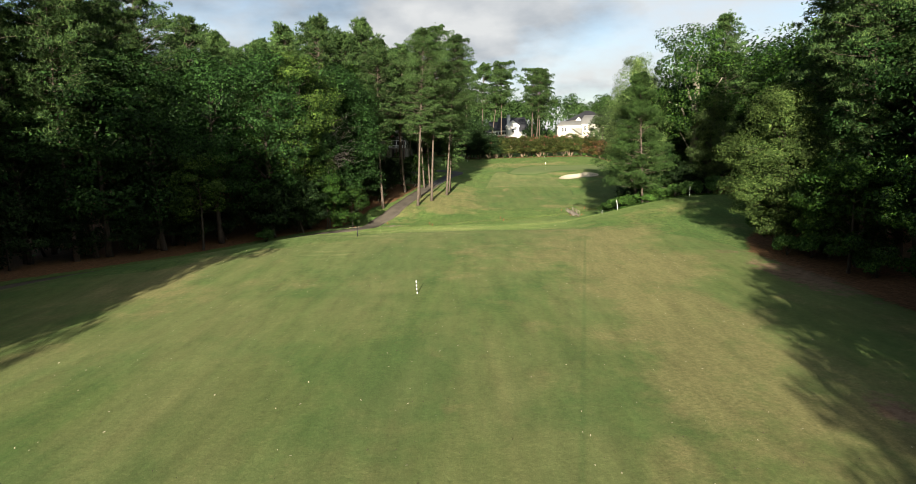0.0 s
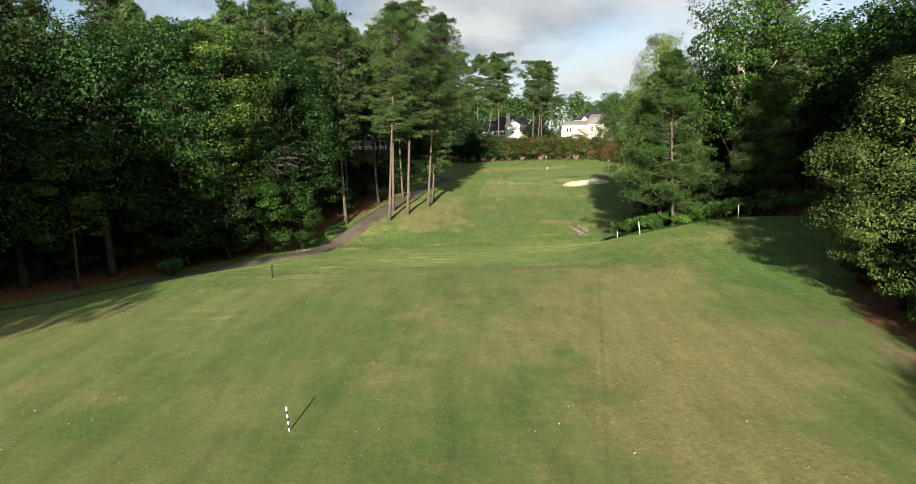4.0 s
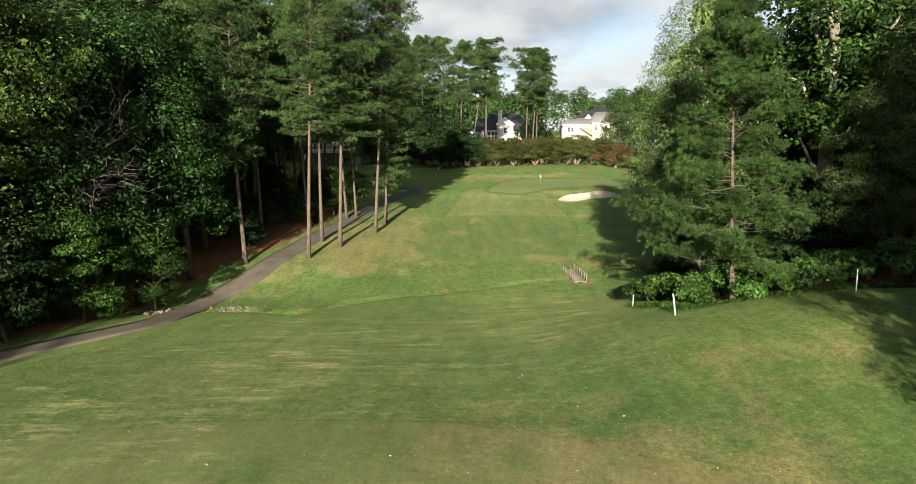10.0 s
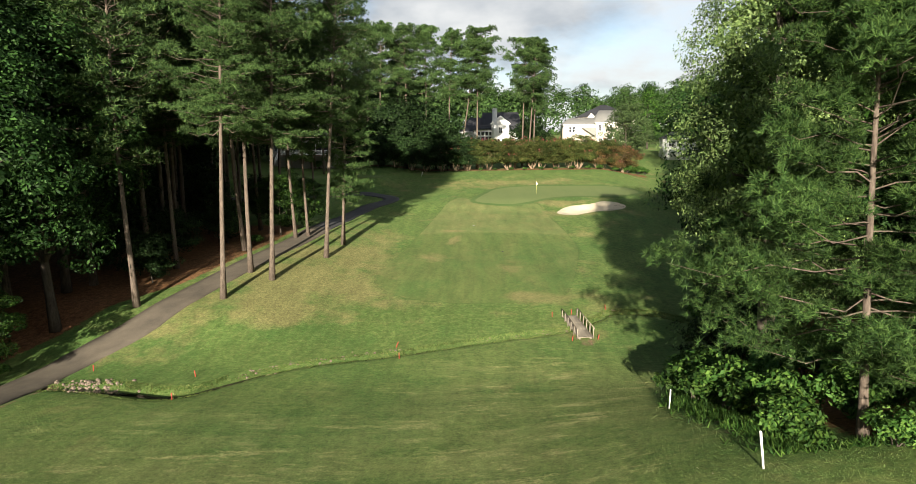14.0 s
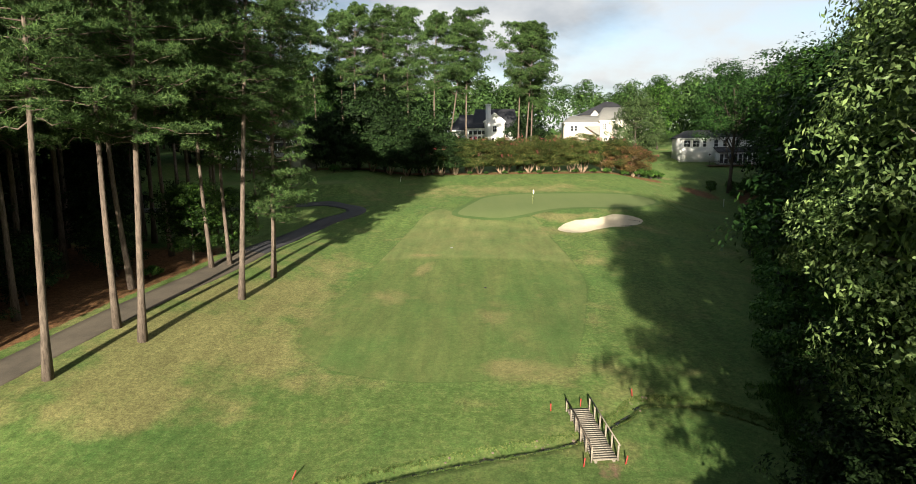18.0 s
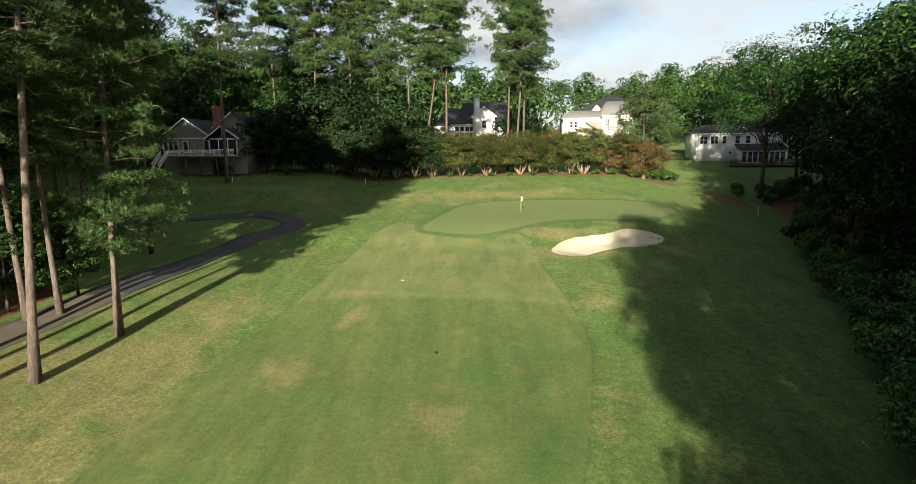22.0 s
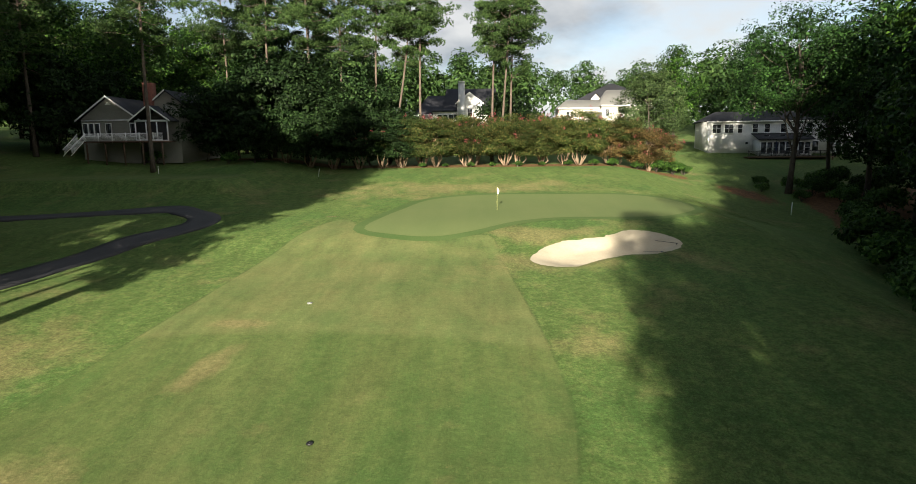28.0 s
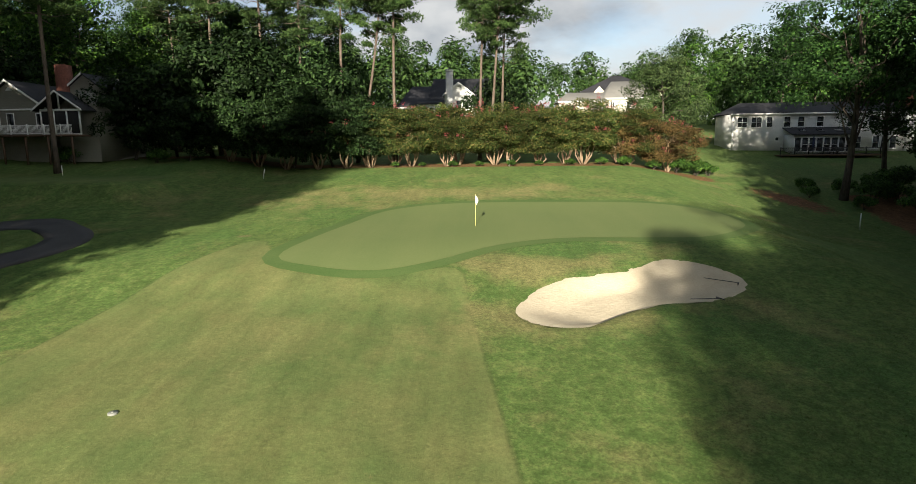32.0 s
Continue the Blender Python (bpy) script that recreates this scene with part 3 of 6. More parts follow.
tagged(ground, "mown golf course grass with dry tan patches and pine straw", "grass", kind="structure")


def patch(outline, lift, rings=10, shape=None, grow=0.0):
    """A surface over a closed outline, in rings about its middle, lying on the land."""
    o = np.array(outline)
    mid = o.mean(0)
    if grow:
        t = np.roll(o, -1, 0) - np.roll(o, 1, 0)
        nrm = np.stack([t[:, 1], -t[:, 0]], 1) / (np.linalg.norm(t, axis=1)[:, None] + 1e-9)
        o = o + nrm * grow * (1 if within(*(o + nrm * 0.3).T, outline).mean() < 0 else -1)
    n = len(o)
    fr = (np.arange(rings + 1) / rings)
    pts = mid + fr[:, None, None] * (o - mid)[None]
    z = lay(pts[..., 0], pts[..., 1]) + lift
    if shape is not None:
        z = z + shape(fr[:, None] * np.ones(n), pts[..., 0], pts[..., 1])
    v = np.concatenate([pts, z[..., None]], -1)
    i, j = np.meshgrid(np.arange(rings), np.arange(n), indexing="ij")
    j2 = (j + 1) % n
    q = np.stack([i * n + j, (i + 1) * n + j, (i + 1) * n + j2, i * n + j2], -1).reshape(-1, 4)
    if within(mid[0], mid[1], outline) < 0 or np.cross(o[0] - mid, o[1] - mid) < 0:
        q = q[:, ::-1]
    return Geo().add(v, q)


def strip(line, width, lift, step_side=3, drop=0.12, wobble=0.0):
    p = np.array(line)
    d = np.gradient(p, axis=0)
    d /= np.linalg.norm(d, axis=1)[:, None]
    nrm = np.stack([d[:, 1], -d[:, 0]], 1)
    rng = np.random.RandomState(4)
    w = width / 2 * (1 + wobble * (rng.rand(len(p)) - 0.5))
    offs = [-1.0, -1.0] + list(np.linspace(-1, 1, step_side)) + [1.0, 1.0]
    offs = offs[1:-1]
    cols = []
    for k, o in enumerate(offs):
        q = p + nrm * (o * w)[:, None]
        z = lay(q[:, 0], q[:, 1]) + lift - (drop if k in (0, len(offs) - 1) else 0)
        cols.append(np.column_stack([q, z]))
    v = np.stack(cols, 1)
    n, m = v.shape[:2]
    i, j = np.meshgrid(np.arange(n - 1), np.arange(m - 1), indexing="ij")
    c = i * m + j
    return Geo().add(v, np.stack([c, c + 1, c + m + 1, c + m], -1))


ASPHALT = Nodes("worn_asphalt", 0.9, 0.2)
_f = ASPHALT.noise(18, 5, 0.8)
ASPHALT.colour(ASPHALT.mix(0.5, ASPHALT.ramp(_f, (0.3, (0.052, 0.046, 0.037)), (0.7, (0.115, 0.10, 0.078))), ASPHALT.ramp(ASPHALT.noise(0.45, 5, 0.65), (0.3, (0.055, 0.048, 0.038)), (0.7, (0.15, 0.126, 0.092)))))
ASPHALT.bump(_f, 0.4, 0.02)
SAND = Nodes("bunker_sand", 0.95, 0.1)
_f = SAND.noise(1.1, 6, 0.65)
SAND.colour(SAND.mix(0.4, SAND.ramp(_f, (0.3, (0.36, 0.315, 0.225)), (0.7, (0.46, 0.405, 0.295))), SAND.ramp(SAND.noise(14, 4, 0.7), (0.3, (0.30, 0.26, 0.19)), (0.7, (0.48, 0.43, 0.33)))))
SAND.bump(SAND.noise(5, 5, 0.6, (1, 2.5, 1), 0.5), 0.5, 0.06)
WATER = Nodes("stream_water", 0.08, 0.5)
WATER.colour(WATER.ramp(WATER.noise(0.6, 3), (0.3, (0.012, 0.016, 0.008)), (0.7, (0.035, 0.035, 0.02))))
WATER.bump(WATER.noise(4, 3), 0.15, 0.02)

# darker and greyer than the first stretch of the path
DARK_ASPHALT = Nodes("dark_asphalt", 0.85, 0.25)
_f = DARK_ASPHALT.noise(18, 5, 0.8)
DARK_ASPHALT.colour(DARK_ASPHALT.mix(0.4, DARK_ASPHALT.ramp(_f, (0.3, (0.028, 0.028, 0.030)), (0.7, (0.062, 0.062, 0.064))), DARK_ASPHALT.ramp(DARK_ASPHALT.noise(0.5, 5, 0.65), (0.3, (0.032, 0.032, 0.034)), (0.7, (0.075, 0.073, 0.072)))))
DARK_ASPHALT.bump(_f, 0.4, 0.02)
JOIN = min(k for k, q in enumerate(CART_PATH) if q[1] > 141)
cart_path = part("cart_path", strip(CART_PATH[:JOIN + 1], 2.95, 0.03, 5, wobble=0.05), ASPHALT.m, None, smooth=False)
tagged(cart_path, "narrow grey worn asphalt cart path beside the wood", "path", kind="structure")
cart_path = part("cart_path", strip(CART_PATH[JOIN:], 2.7, 0.034, 5, wobble=0.03), DARK_ASPHALT.m, None, smooth=False)
tagged(cart_path, "dark asphalt cart path turning in a loop near the green", "path", kind="structure")
collar = part("collar", patch(GREEN, 0.018, 16, grow=0.9), COLLAR, None, smooth=True)
tagged(collar, "darker mown fringe round the putting green", "grass", kind="structure")
green = part("putting_green", patch(GREEN, 0.034, 16), PUTTING, None, smooth=True)
tagged(green, "smooth pale green putting surface with a kidney outline", "putting green", kind="structure")


def sand_dip(fr, x, y):
    return -0.55 * smooth_step(1.0, 0.45, fr) - 0.07 + 0.012 * np.sin(x * 3.1 + y * 1.7)


bunker = part("bunker_sand", patch(BUNKER, 0.0, 14, shape=sand_dip), SAND.m, None, smooth=True)
tagged(bunker, "pale raked sand in a peanut-shaped bunker", "sand bunker", kind="structure")
stream = part("water", strip(STREAM, 0.5, -0.31, 3, 0.0), WATER.m, None, smooth=True)
tagged(stream, "narrow dark stream of still water in a grassy ditch", "stream", kind="structure")


# ---- standing blades of the rough ----
def blades(name, seed, x0, x1, y0, y1, per, tall, label):
    """Upright blades over a stretch of rough, thinning out where the grass is mown short, worn or covered."""
    rng = np.random.RandomState(seed)
    n = int((x1 - x0) * (y1 - y0) * per)
    x, y = rng.uniform(x0, x1, n), rng.uniform(y0, y1, n)
    i = np.clip(np.searchsorted(gx, x), 1, len(gx) - 1)
    j = np.clip(np.searchsorted(gy, y), 1, len(gy) - 1)
    off = (fair[j, i] < -0.3) & (straw[j, i] < 0.4) & (away(x, y, CART_PATH) > 1.6) & (away(x, y, STREAM) > 0.9)
    off &= (within(x, y, GREEN) < -1.1) & (within(x, y, BUNKER) < -0.15) & (soil[j, i] < 0.45)
    x, y, i, j = x[off], y[off], i[off], j[off]
    n = len(x)
    z = cut(x, y)
    a = rng.rand(n) * 6.283
    h = tall * (0.45 + 0.9 * rng.rand(n)) * (0.25 + 0.75 * smooth_step(-0.3, -3.0, fair[j, i]))
    w = h * (0.28 + 0.26 * rng.rand(n))
    side = np.stack([np.cos(a) * w, np.sin(a) * w, np.zeros(n)], 1)
    tip = np.stack([rng.normal(size=n) * h * 0.45, rng.normal(size=n) * h * 0.45, h], 1)
    base = np.stack([x, y, z - 0.01], 1)
    g = Geo().add(np.stack([base - side, base + side, base + tip], 1), tris=np.arange(n * 3).reshape(-1, 3))
    ob = part(name, g, GRASS, None)
    for key, values in MEASURES:
        layer = ob.data.attributes.new(key, "FLOAT", "POINT")
        layer.data.foreach_set("value", np.repeat(values[j, i], 3).astype(np.float32))
    tagged(ob, label, "grass", kind="stuff")


blades("rough_grass", 81, -20, 30, 72, 119, 240, 0.038, "uncut rough grass on the slope down to the stream")
blades("rough_grass", 82, -10, 44, 119, 172, 120, 0.04, "short rough grass beside the fairway and green")
blades("rough_grass", 83, -12, 58, 172, 202, 50, 0.05, "short rough grass behind the green")


# ---- plants ----
def units(rng, n, zmin=-1.0):
    v = rng.normal(size=(n, 3))
    v /= np.linalg.norm(v, axis=1)[:, None] + 1e-9
    v[:, 2] = np.where(v[:, 2] < zmin, -v[:, 2], v[:, 2])
    return v


def leaves(geo, rng, at, facing, size, long=1.35):
    """A leaf (a small folded diamond) at each place, facing roughly the given way."""
    n = len(at)
    nrm = facing + rng.normal(size=(n, 3)) * 0.55
    nrm /= np.linalg.norm(nrm, axis=1)[:, None] + 1e-9
    a = np.cross(nrm, rng.normal(size=(n, 3)))
    a /= np.linalg.norm(a, axis=1)[:, None] + 1e-9
    b = np.cross(nrm, a)
    s = (size * (0.65 + 0.7 * rng.rand(n)))[:, None] * 0.5
    v = np.stack([at - a * s * long, at + a * s * 0.2 + b * s * 0.62 + nrm * s * 0.3, at + a * s * long, at - a * s * 0.15 - b * s * 0.62 + nrm * s * 0.25], 1)
    geo.add(v, np.arange(n * 4).reshape(-1, 4))


def limb_line(rng, a, b, sag=0.15, steps=5):
    a, b = np.array(a, float), np.array(b, float)
    t = np.linspace(0, 1, steps)[:, None]
    p = a + (b - a) * t
    p[1:-1] += rng.normal(size=(steps - 2, 3)) * np.linalg.norm(b - a) * 0.05
    p[:, 2] += sag * np.linalg.norm(b - a) * np.sin(math.pi * t[:, 0]) * 0.6
    return p


def broadleaf_meshes(name, seed, h, wide, low, n, leaf, mats, clumps=46, trunk_r=0.32, upright=1.0, core_n=700, tight=1.0):
    """Trunk with limbs, and a crown of billowing lobes, each made of leaf clumps, with dark gaps between. low: height at which the crown starts."""
    rng = np.random.RandomState(seed)
    wood, crown = Geo(), Geo()
    mid, half = (h + low) / 2, (h - low) / 2
    bend = rng.normal(size=2) * 0.25
    line = np.array([(bend[0] * math.sin(t * 3), bend[1] * math.sin(t * 2.4), t * (low + half * 1.3)) for t in np.linspace(0, 1, 8)])
    wood.tube(line, trunk_r * np.array([1.35, 1.0, 0.9, 0.8, 0.7, 0.55, 0.4, 0.2]), 8)
    lobes = max(12, clumps // 7)
    k = np.arange(lobes) + 0.5
    dz = np.clip(1 - 1.86 * k / lobes + rng.normal(size=lobes) * 0.07, -0.9, 1)
    da = k * 2.39996 + rng.normal(size=lobes) * 0.3
    flat = np.sqrt(1 - dz * dz)
    d = np.stack([np.cos(da) * flat, np.sin(da) * flat, dz], 1)
    fr = 0.42 + 0.38 * rng.rand(lobes)
    taper = np.where(dz > 0, 1 - 0.38 * np.clip(dz, 0, 1) ** 2 * upright, 1.0)
    c = np.stack([d[:, 0] * wide / 2 * fr * taper, d[:, 1] * wide / 2 * fr * taper, mid + dz * half * (0.68 + 0.18 * rng.rand(lobes))], 1)
    size = (wide * wide * half * 2) ** 0.333
    rl = size * (0.115 + 0.085 * rng.rand(lobes)) * (24 / lobes) ** 0.4 * tight
    for j in range(lobes):
        s = line[min(7, max(2, int((c[j, 2] - low * 0.6) / (low + half * 1.3) * 7)))]
        p = limb_line(rng, (s[0], s[1], min(s[2], c[j, 2] - 0.5)), c[j])
        wood.tube(p, trunk_r * np.array([0.42, 0.3, 0.22, 0.14, 0.05]), 5)
    sub = max(5, clumps // lobes + 3)
    per = max(6, n // (lobes * sub))
    for j in range(lobes):
        out = (c[j] - (0, 0, mid)) / (wide / 2, wide / 2, half)
        out = out / (np.linalg.norm(out) + 1e-9)
        v = units(rng, sub * 3)
        v = v[(v @ out) + 0.35 * v[:, 2] > -0.25][:sub]
        for w in v:
            r = rl[j] * (0.34 + 0.26 * rng.rand())
            q = c[j] + w * rl[j] * (0.62 + 0.42 * rng.rand()) * (1.0, 1.0, 0.8)
            u = units(rng, per)
            u = u[(u @ w) > -0.35]
            at = q + u * r * (0.6 + 0.5 * rng.rand(len(u)) ** 0.5)[:, None] * (1.2, 1.2, 0.62)
            leaves(crown, rng, at, u * 0.6 + w * 0.45 + out * 0.2 + (0, 0, 0.5), leaf)
    pick = rng.randint(lobes, size=core_n * 2)
    core = units(rng, core_n * 2)
    at = c[pick] * np.where(rng.rand(core_n * 2, 1) < 0.35, 0.4, 0.82) * (1, 1, 0) + c[pick] * (0, 0, 1) + core * rl[pick][:, None] * 0.55 * rng.rand(core_n * 2, 1) ** 0.5
    leaves(crown, rng, at, core, min(max(leaf * 1.9, 0.24), 0.75))
    return wood.mesh(name + "_trunk", mats[0], True), crown.mesh(name + "_crown", mats[1])


def tufts(geo, rng, at, way, length, width, blades):
    n = len(at)
    at, way = np.repeat(at, blades, 0), np.repeat(way, blades, 0)
    d = way * 0.75 + units(rng, n * blades)
    d /= np.linalg.norm(d, axis=1)[:, None] + 1e-9
    s = np.cross(d, units(rng, n * blades))
    s /= np.linalg.norm(s, axis=1)[:, None] + 1e-9
    L = (length * (0.7 + 0.6 * rng.rand(n * blades)))[:, None]
    v = np.stack([at - s * width, at + s * width, at + d * L], 1)
    geo.add(v, tris=np.arange(n * blades * 3).reshape(-1, 3))


def pine_meshes(name, seed, h, low, wide, whorls, per, n_tuft, length, width, blades, mats, r0=0.27, cone=0.0, lean=0.0, puffs=3, plush=0.6, lump=1.15, bare=0.25):
    """A pine: straight trunk, boughs from low upwards, each carrying flat puffs of needle tufts on its outer parts."""
    rng = np.random.RandomState(seed)
    wood, crown = Geo(), Geo()
    bx, by = rng.normal(size=2) * 0.25
    ts = np.linspace(0, 1, 12)
    line = np.array([(lean * t * h + bx * math.sin(t * 4), by * math.sin(t * 3.3), t * h) for t in ts])
    wood.tube(line, r0 * (0.45 * np.exp(-ts * 40) + 1.0 - 0.82 * ts), 9)
    count = whorls * per
    for k in range(count):
        t = min(0.985, ((k + rng.rand()) / count) ** 0.95)
        z = low + (h - low) * t
        if not cone and rng.rand() < bare * (1 - t):
            continue
        full = (1 - t ** 1.7) ** 0.85 * 0.95 + 0.05 if cone else min(1.0, 0.45 + 1.25 * t) * (1 - t ** 2.0) ** 0.6 * 1.12 + 0.05
        a = k * 2.39996 + rng.normal() * 0.5
        L = wide / 2 * full * (0.5 + 0.55 * rng.rand()) * (1 + 0.42 * math.sin(a * 2 + t * 9 + seed) * math.sin(t * 17 + seed * 1.7))
        s = np.array([np.interp(z, line[:, 2], line[:, 0]), np.interp(z, line[:, 2], line[:, 1]), z])
        rise = 0.10 + 0.6 * t - 0.35 * (1 - t) * rng.rand()
        e = s + np.array([math.cos(a) * L, math.sin(a) * L, L * rise])
        p = limb_line(rng, s, e, -0.10 if t < 0.4 else 0.05)
        wood.tube(p, r0 * np.array([0.26, 0.2, 0.15, 0.1, 0.04]) * (1 - 0.5 * t), 4, False)
        way = (e - s) / (np.linalg.norm(e - s) + 1e-9)
        side = np.array([-math.sin(a), math.cos(a), 0])
        for j in range(puffs):
            f = 1.0 - j * (0.62 / puffs) * (0.6 + 0.8 * rng.rand())
            i = min(3, int(f * 4))
            q = p[i] + (p[i + 1] - p[i]) * (f * 4 - i) + side * rng.normal() * 0.16 * L * (j > 0) + (0, 0, 0.1)
            r = (0.34 + 0.12 * L) * lump * (0.7 + 0.6 * rng.rand())
            m = max(3, int(n_tuft * (0.6 + 0.4 * r)))
            u = units(rng, m, -0.3)
            at = q + u * r * (0.55 + 0.45 * rng.rand(m)[:, None]) * (1.0, 1.0, plush)
            tufts(crown, rng, at, u * 0.5 + way * 0.35 + (0, 0, 0.55), length, width, blades)
    tip = line[-1] + rng.normal(size=(14, 3)) * (0.45, 0.45, 0.5)
    tufts(crown, rng, tip, np.tile((0, 0, 1.0), (14, 1)), length, width, blades)
    return wood.mesh(name + "_trunk", mats[0], True), crown.mesh(name + "_crown", mats[1])


def shrub_meshes(name, seed, h, wide, n, leaf, mats, stems=6):
    rng = np.random.RandomState(seed)
    wood, crown = Geo(), Geo()
    clumps = 22
    d = units(rng, clumps, -0.1)
    c = d * (wide / 2, wide / 2, h * 0.5) * (0.5 + 0.4 * rng.rand(clumps))[:, None] + (0, 0, h * 0.42)
    for k in range(stems):
        p = limb_line(rng, (rng.normal() * 0.15, rng.normal() * 0.15, 0), c[k])
        wood.tube(p, [0.05, 0.04, 0.03, 0.02, 0.008], 5)
    per = n // clumps
    for k in range(clumps):
        u = units(rng, per)
        at = c[k] + u * (wide * 0.17, wide * 0.17, h * 0.17) * (0.5 + 0.6 * rng.rand(per))[:, None]
        at[:, 2] = np.maximum(at[:, 2], 0.06)
        leaves(crown, rng, at, u + (0, 0, 0.5), leaf)
    return wood.mesh(name + "_stems", mats[0], True), crown.mesh(name + "_leaves", mats[1])


def myrtle_meshes(name, seed, h, wide, n, leaf, mats, bloom):
    """A crape myrtle: five to seven bare, splayed, pale stems and a broad flat-topped crown."""
    rng = np.random.RandomState(seed)
    bare, crown, pink = [], Geo(), Geo()
    stems = rng.randint(5, 8)
    clumps = 60
    ang = rng.rand(clumps) * 6.3
    rad = wide / 2 * np.sqrt(rng.rand(clumps)) * 0.95
    c = np.stack([np.cos(ang) * rad, np.sin(ang) * rad, h * (0.23 + 0.69 * rng.rand(clumps) * (1 - 0.35 * (rad / wide * 2) ** 2))], 1)
    for k in range(stems):
        a = k * 6.28 / stems + rng.normal() * 0.2
        e = np.array([math.cos(a) * wide * (0.12 + 0.1 * rng.rand()), math.sin(a) * wide * (0.12 + 0.1 * rng.rand()), h * 0.5])
        s = np.array([math.cos(a) * 0.16, math.sin(a) * 0.16, -0.05])
        wood = Geo()
        bare.append(wood)
        wood.tube(limb_line(rng, s, e, 0.02), [0.10, 0.085, 0.07, 0.055, 0.04], 6)
        for j in range(4):
            wood.tube(limb_line(rng, e, c[(k * 4 + j) % clumps]), [0.035, 0.03, 0.022, 0.015, 0.006], 4)
    per = n // clumps
    for k in range(clumps):
        u = units(rng, per)
        at = c[k] + u * (wide * 0.15, wide * 0.15, h * 0.065) * (0.4 + 0.7 * rng.rand(per))[:, None]
        leaves(crown, rng, at, u * 0.6 + (0, 0, 0.7), leaf)
        if rng.rand() < bloom:
            at = c[k] + (0, 0, h * 0.1) + rng.normal(size=(20, 3)) * (0.12, 0.12, 0.16) + rng.normal(size=3) * (0.5, 0.5, 0.1)
            leaves(pink, rng, at, units(rng, 20), 0.11)
    return [crown.mesh(name + "_crown", mats[1]), pink.mesh(name + "_flowers", BLOSSOM) if pink.n else None] + [w.mesh(name + "_stem", mats[0], True) for w in bare]


def plant(kind, meshes, x, y, turn, s, label, category="tree", group="", sz=None, names=("trunk", "crown", "blossom"), rx=0.0, ry=0.0, sink=0.08):
    t = thing(kind, scaled(x, y, height(x, y) - sink, turn, s, sz, rx, ry), label, category, group)
    for nm, me in zip(names, meshes):
        if me is not None:
            part(nm, me, None, t)
    return t


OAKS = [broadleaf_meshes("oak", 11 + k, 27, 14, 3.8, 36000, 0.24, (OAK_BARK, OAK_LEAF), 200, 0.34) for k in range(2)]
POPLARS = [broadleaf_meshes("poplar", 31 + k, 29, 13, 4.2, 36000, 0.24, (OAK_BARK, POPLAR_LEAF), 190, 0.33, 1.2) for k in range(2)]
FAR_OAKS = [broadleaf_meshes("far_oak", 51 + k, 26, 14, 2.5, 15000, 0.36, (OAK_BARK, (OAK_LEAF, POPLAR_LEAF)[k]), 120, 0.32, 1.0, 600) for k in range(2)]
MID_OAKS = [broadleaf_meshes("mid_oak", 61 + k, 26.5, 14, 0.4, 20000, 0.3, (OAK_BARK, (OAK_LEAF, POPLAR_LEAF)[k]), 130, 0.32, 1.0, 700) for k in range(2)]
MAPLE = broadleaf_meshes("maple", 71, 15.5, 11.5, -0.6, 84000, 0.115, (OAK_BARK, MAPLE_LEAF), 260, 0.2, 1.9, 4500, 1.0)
GUM = broadleaf_meshes("gum", 77, 23, 11.5, 2.0, 100000, 0.11, (OAK_BARK, GUM_LEAF), 320, 0.28, 1.0, 9000, 1.0)
DEEP_OAK = broadleaf_meshes("deep_oak", 91, 27, 14, 3.0, 6000, 0.58, (OAK_BARK, OAK_LEAF), 90, 0.3, 1.0, 500)
SHADE_OAK = broadleaf_meshes("shade_oak", 93, 25, 18, 9.5, 16000, 0.27, (OAK_BARK, OAK_LEAF), 130, 0.38, 0.8)
TULIP = broadleaf_meshes("tulip", 35, 29, 13, 6.5, 38000, 0.205, (OAK_BARK, LIME_LEAF), 150, 0.33, 1.2, 900, 0.9)
LIME_SMALL = broadleaf_meshes("lime_small", 76, 15, 8.5, 3.0, 18000, 0.18, (OAK_BARK, LIME_LEAF), 45, 0.15, 1.0, 500, 0.9)
SMALL = broadleaf_meshes("small", 75, 10, 7.5, 1.0, 18000, 0.16, (OAK_BARK, POPLAR_LEAF), 40, 0.13)
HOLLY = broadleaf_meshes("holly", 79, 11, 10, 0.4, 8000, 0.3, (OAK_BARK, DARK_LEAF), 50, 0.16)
PALE = broadleaf_meshes("willow_oak", 83, 12.5, 12, 1.0, 19000, 0.2, (OAK_BARK, GREY_LEAF), 60, 0.2)
PINES = [pine_meshes("pine", 101 + k, 33, 14.5 - k, 9.0, 38, 5, 14, 0.45, 0.052, 6, (PINE_BARK, NEEDLE), 0.25) for k in range(3)]
HIGH_PINES = [pine_meshes("high_pine", 111 + k, 31.5, 16.5 - k, 10.6, 16, 5, 40, 0.34, 0.04, 10, (PINE_BARK, NEEDLE), 0.25, lump=1.5, plush=0.7, bare=0.4) for k in range(3)]
FAR_PINES = [pine_meshes("far_pine", 121 + k, 31, 11, 10, 26, 5, 12, 0.55, 0.07, 6, (PINE_BARK, NEEDLE), 0.27) for k in range(2)]
YOUNG = pine_meshes("young_pine", 141, 18.5, 2.6, 9.6, 24, 5, 32, 0.28, 0.0125, 22, (PINE_BARK, NEEDLE_YOUNG), 0.16, 1.0, puffs=4, plush=0.78, lump=1.05)
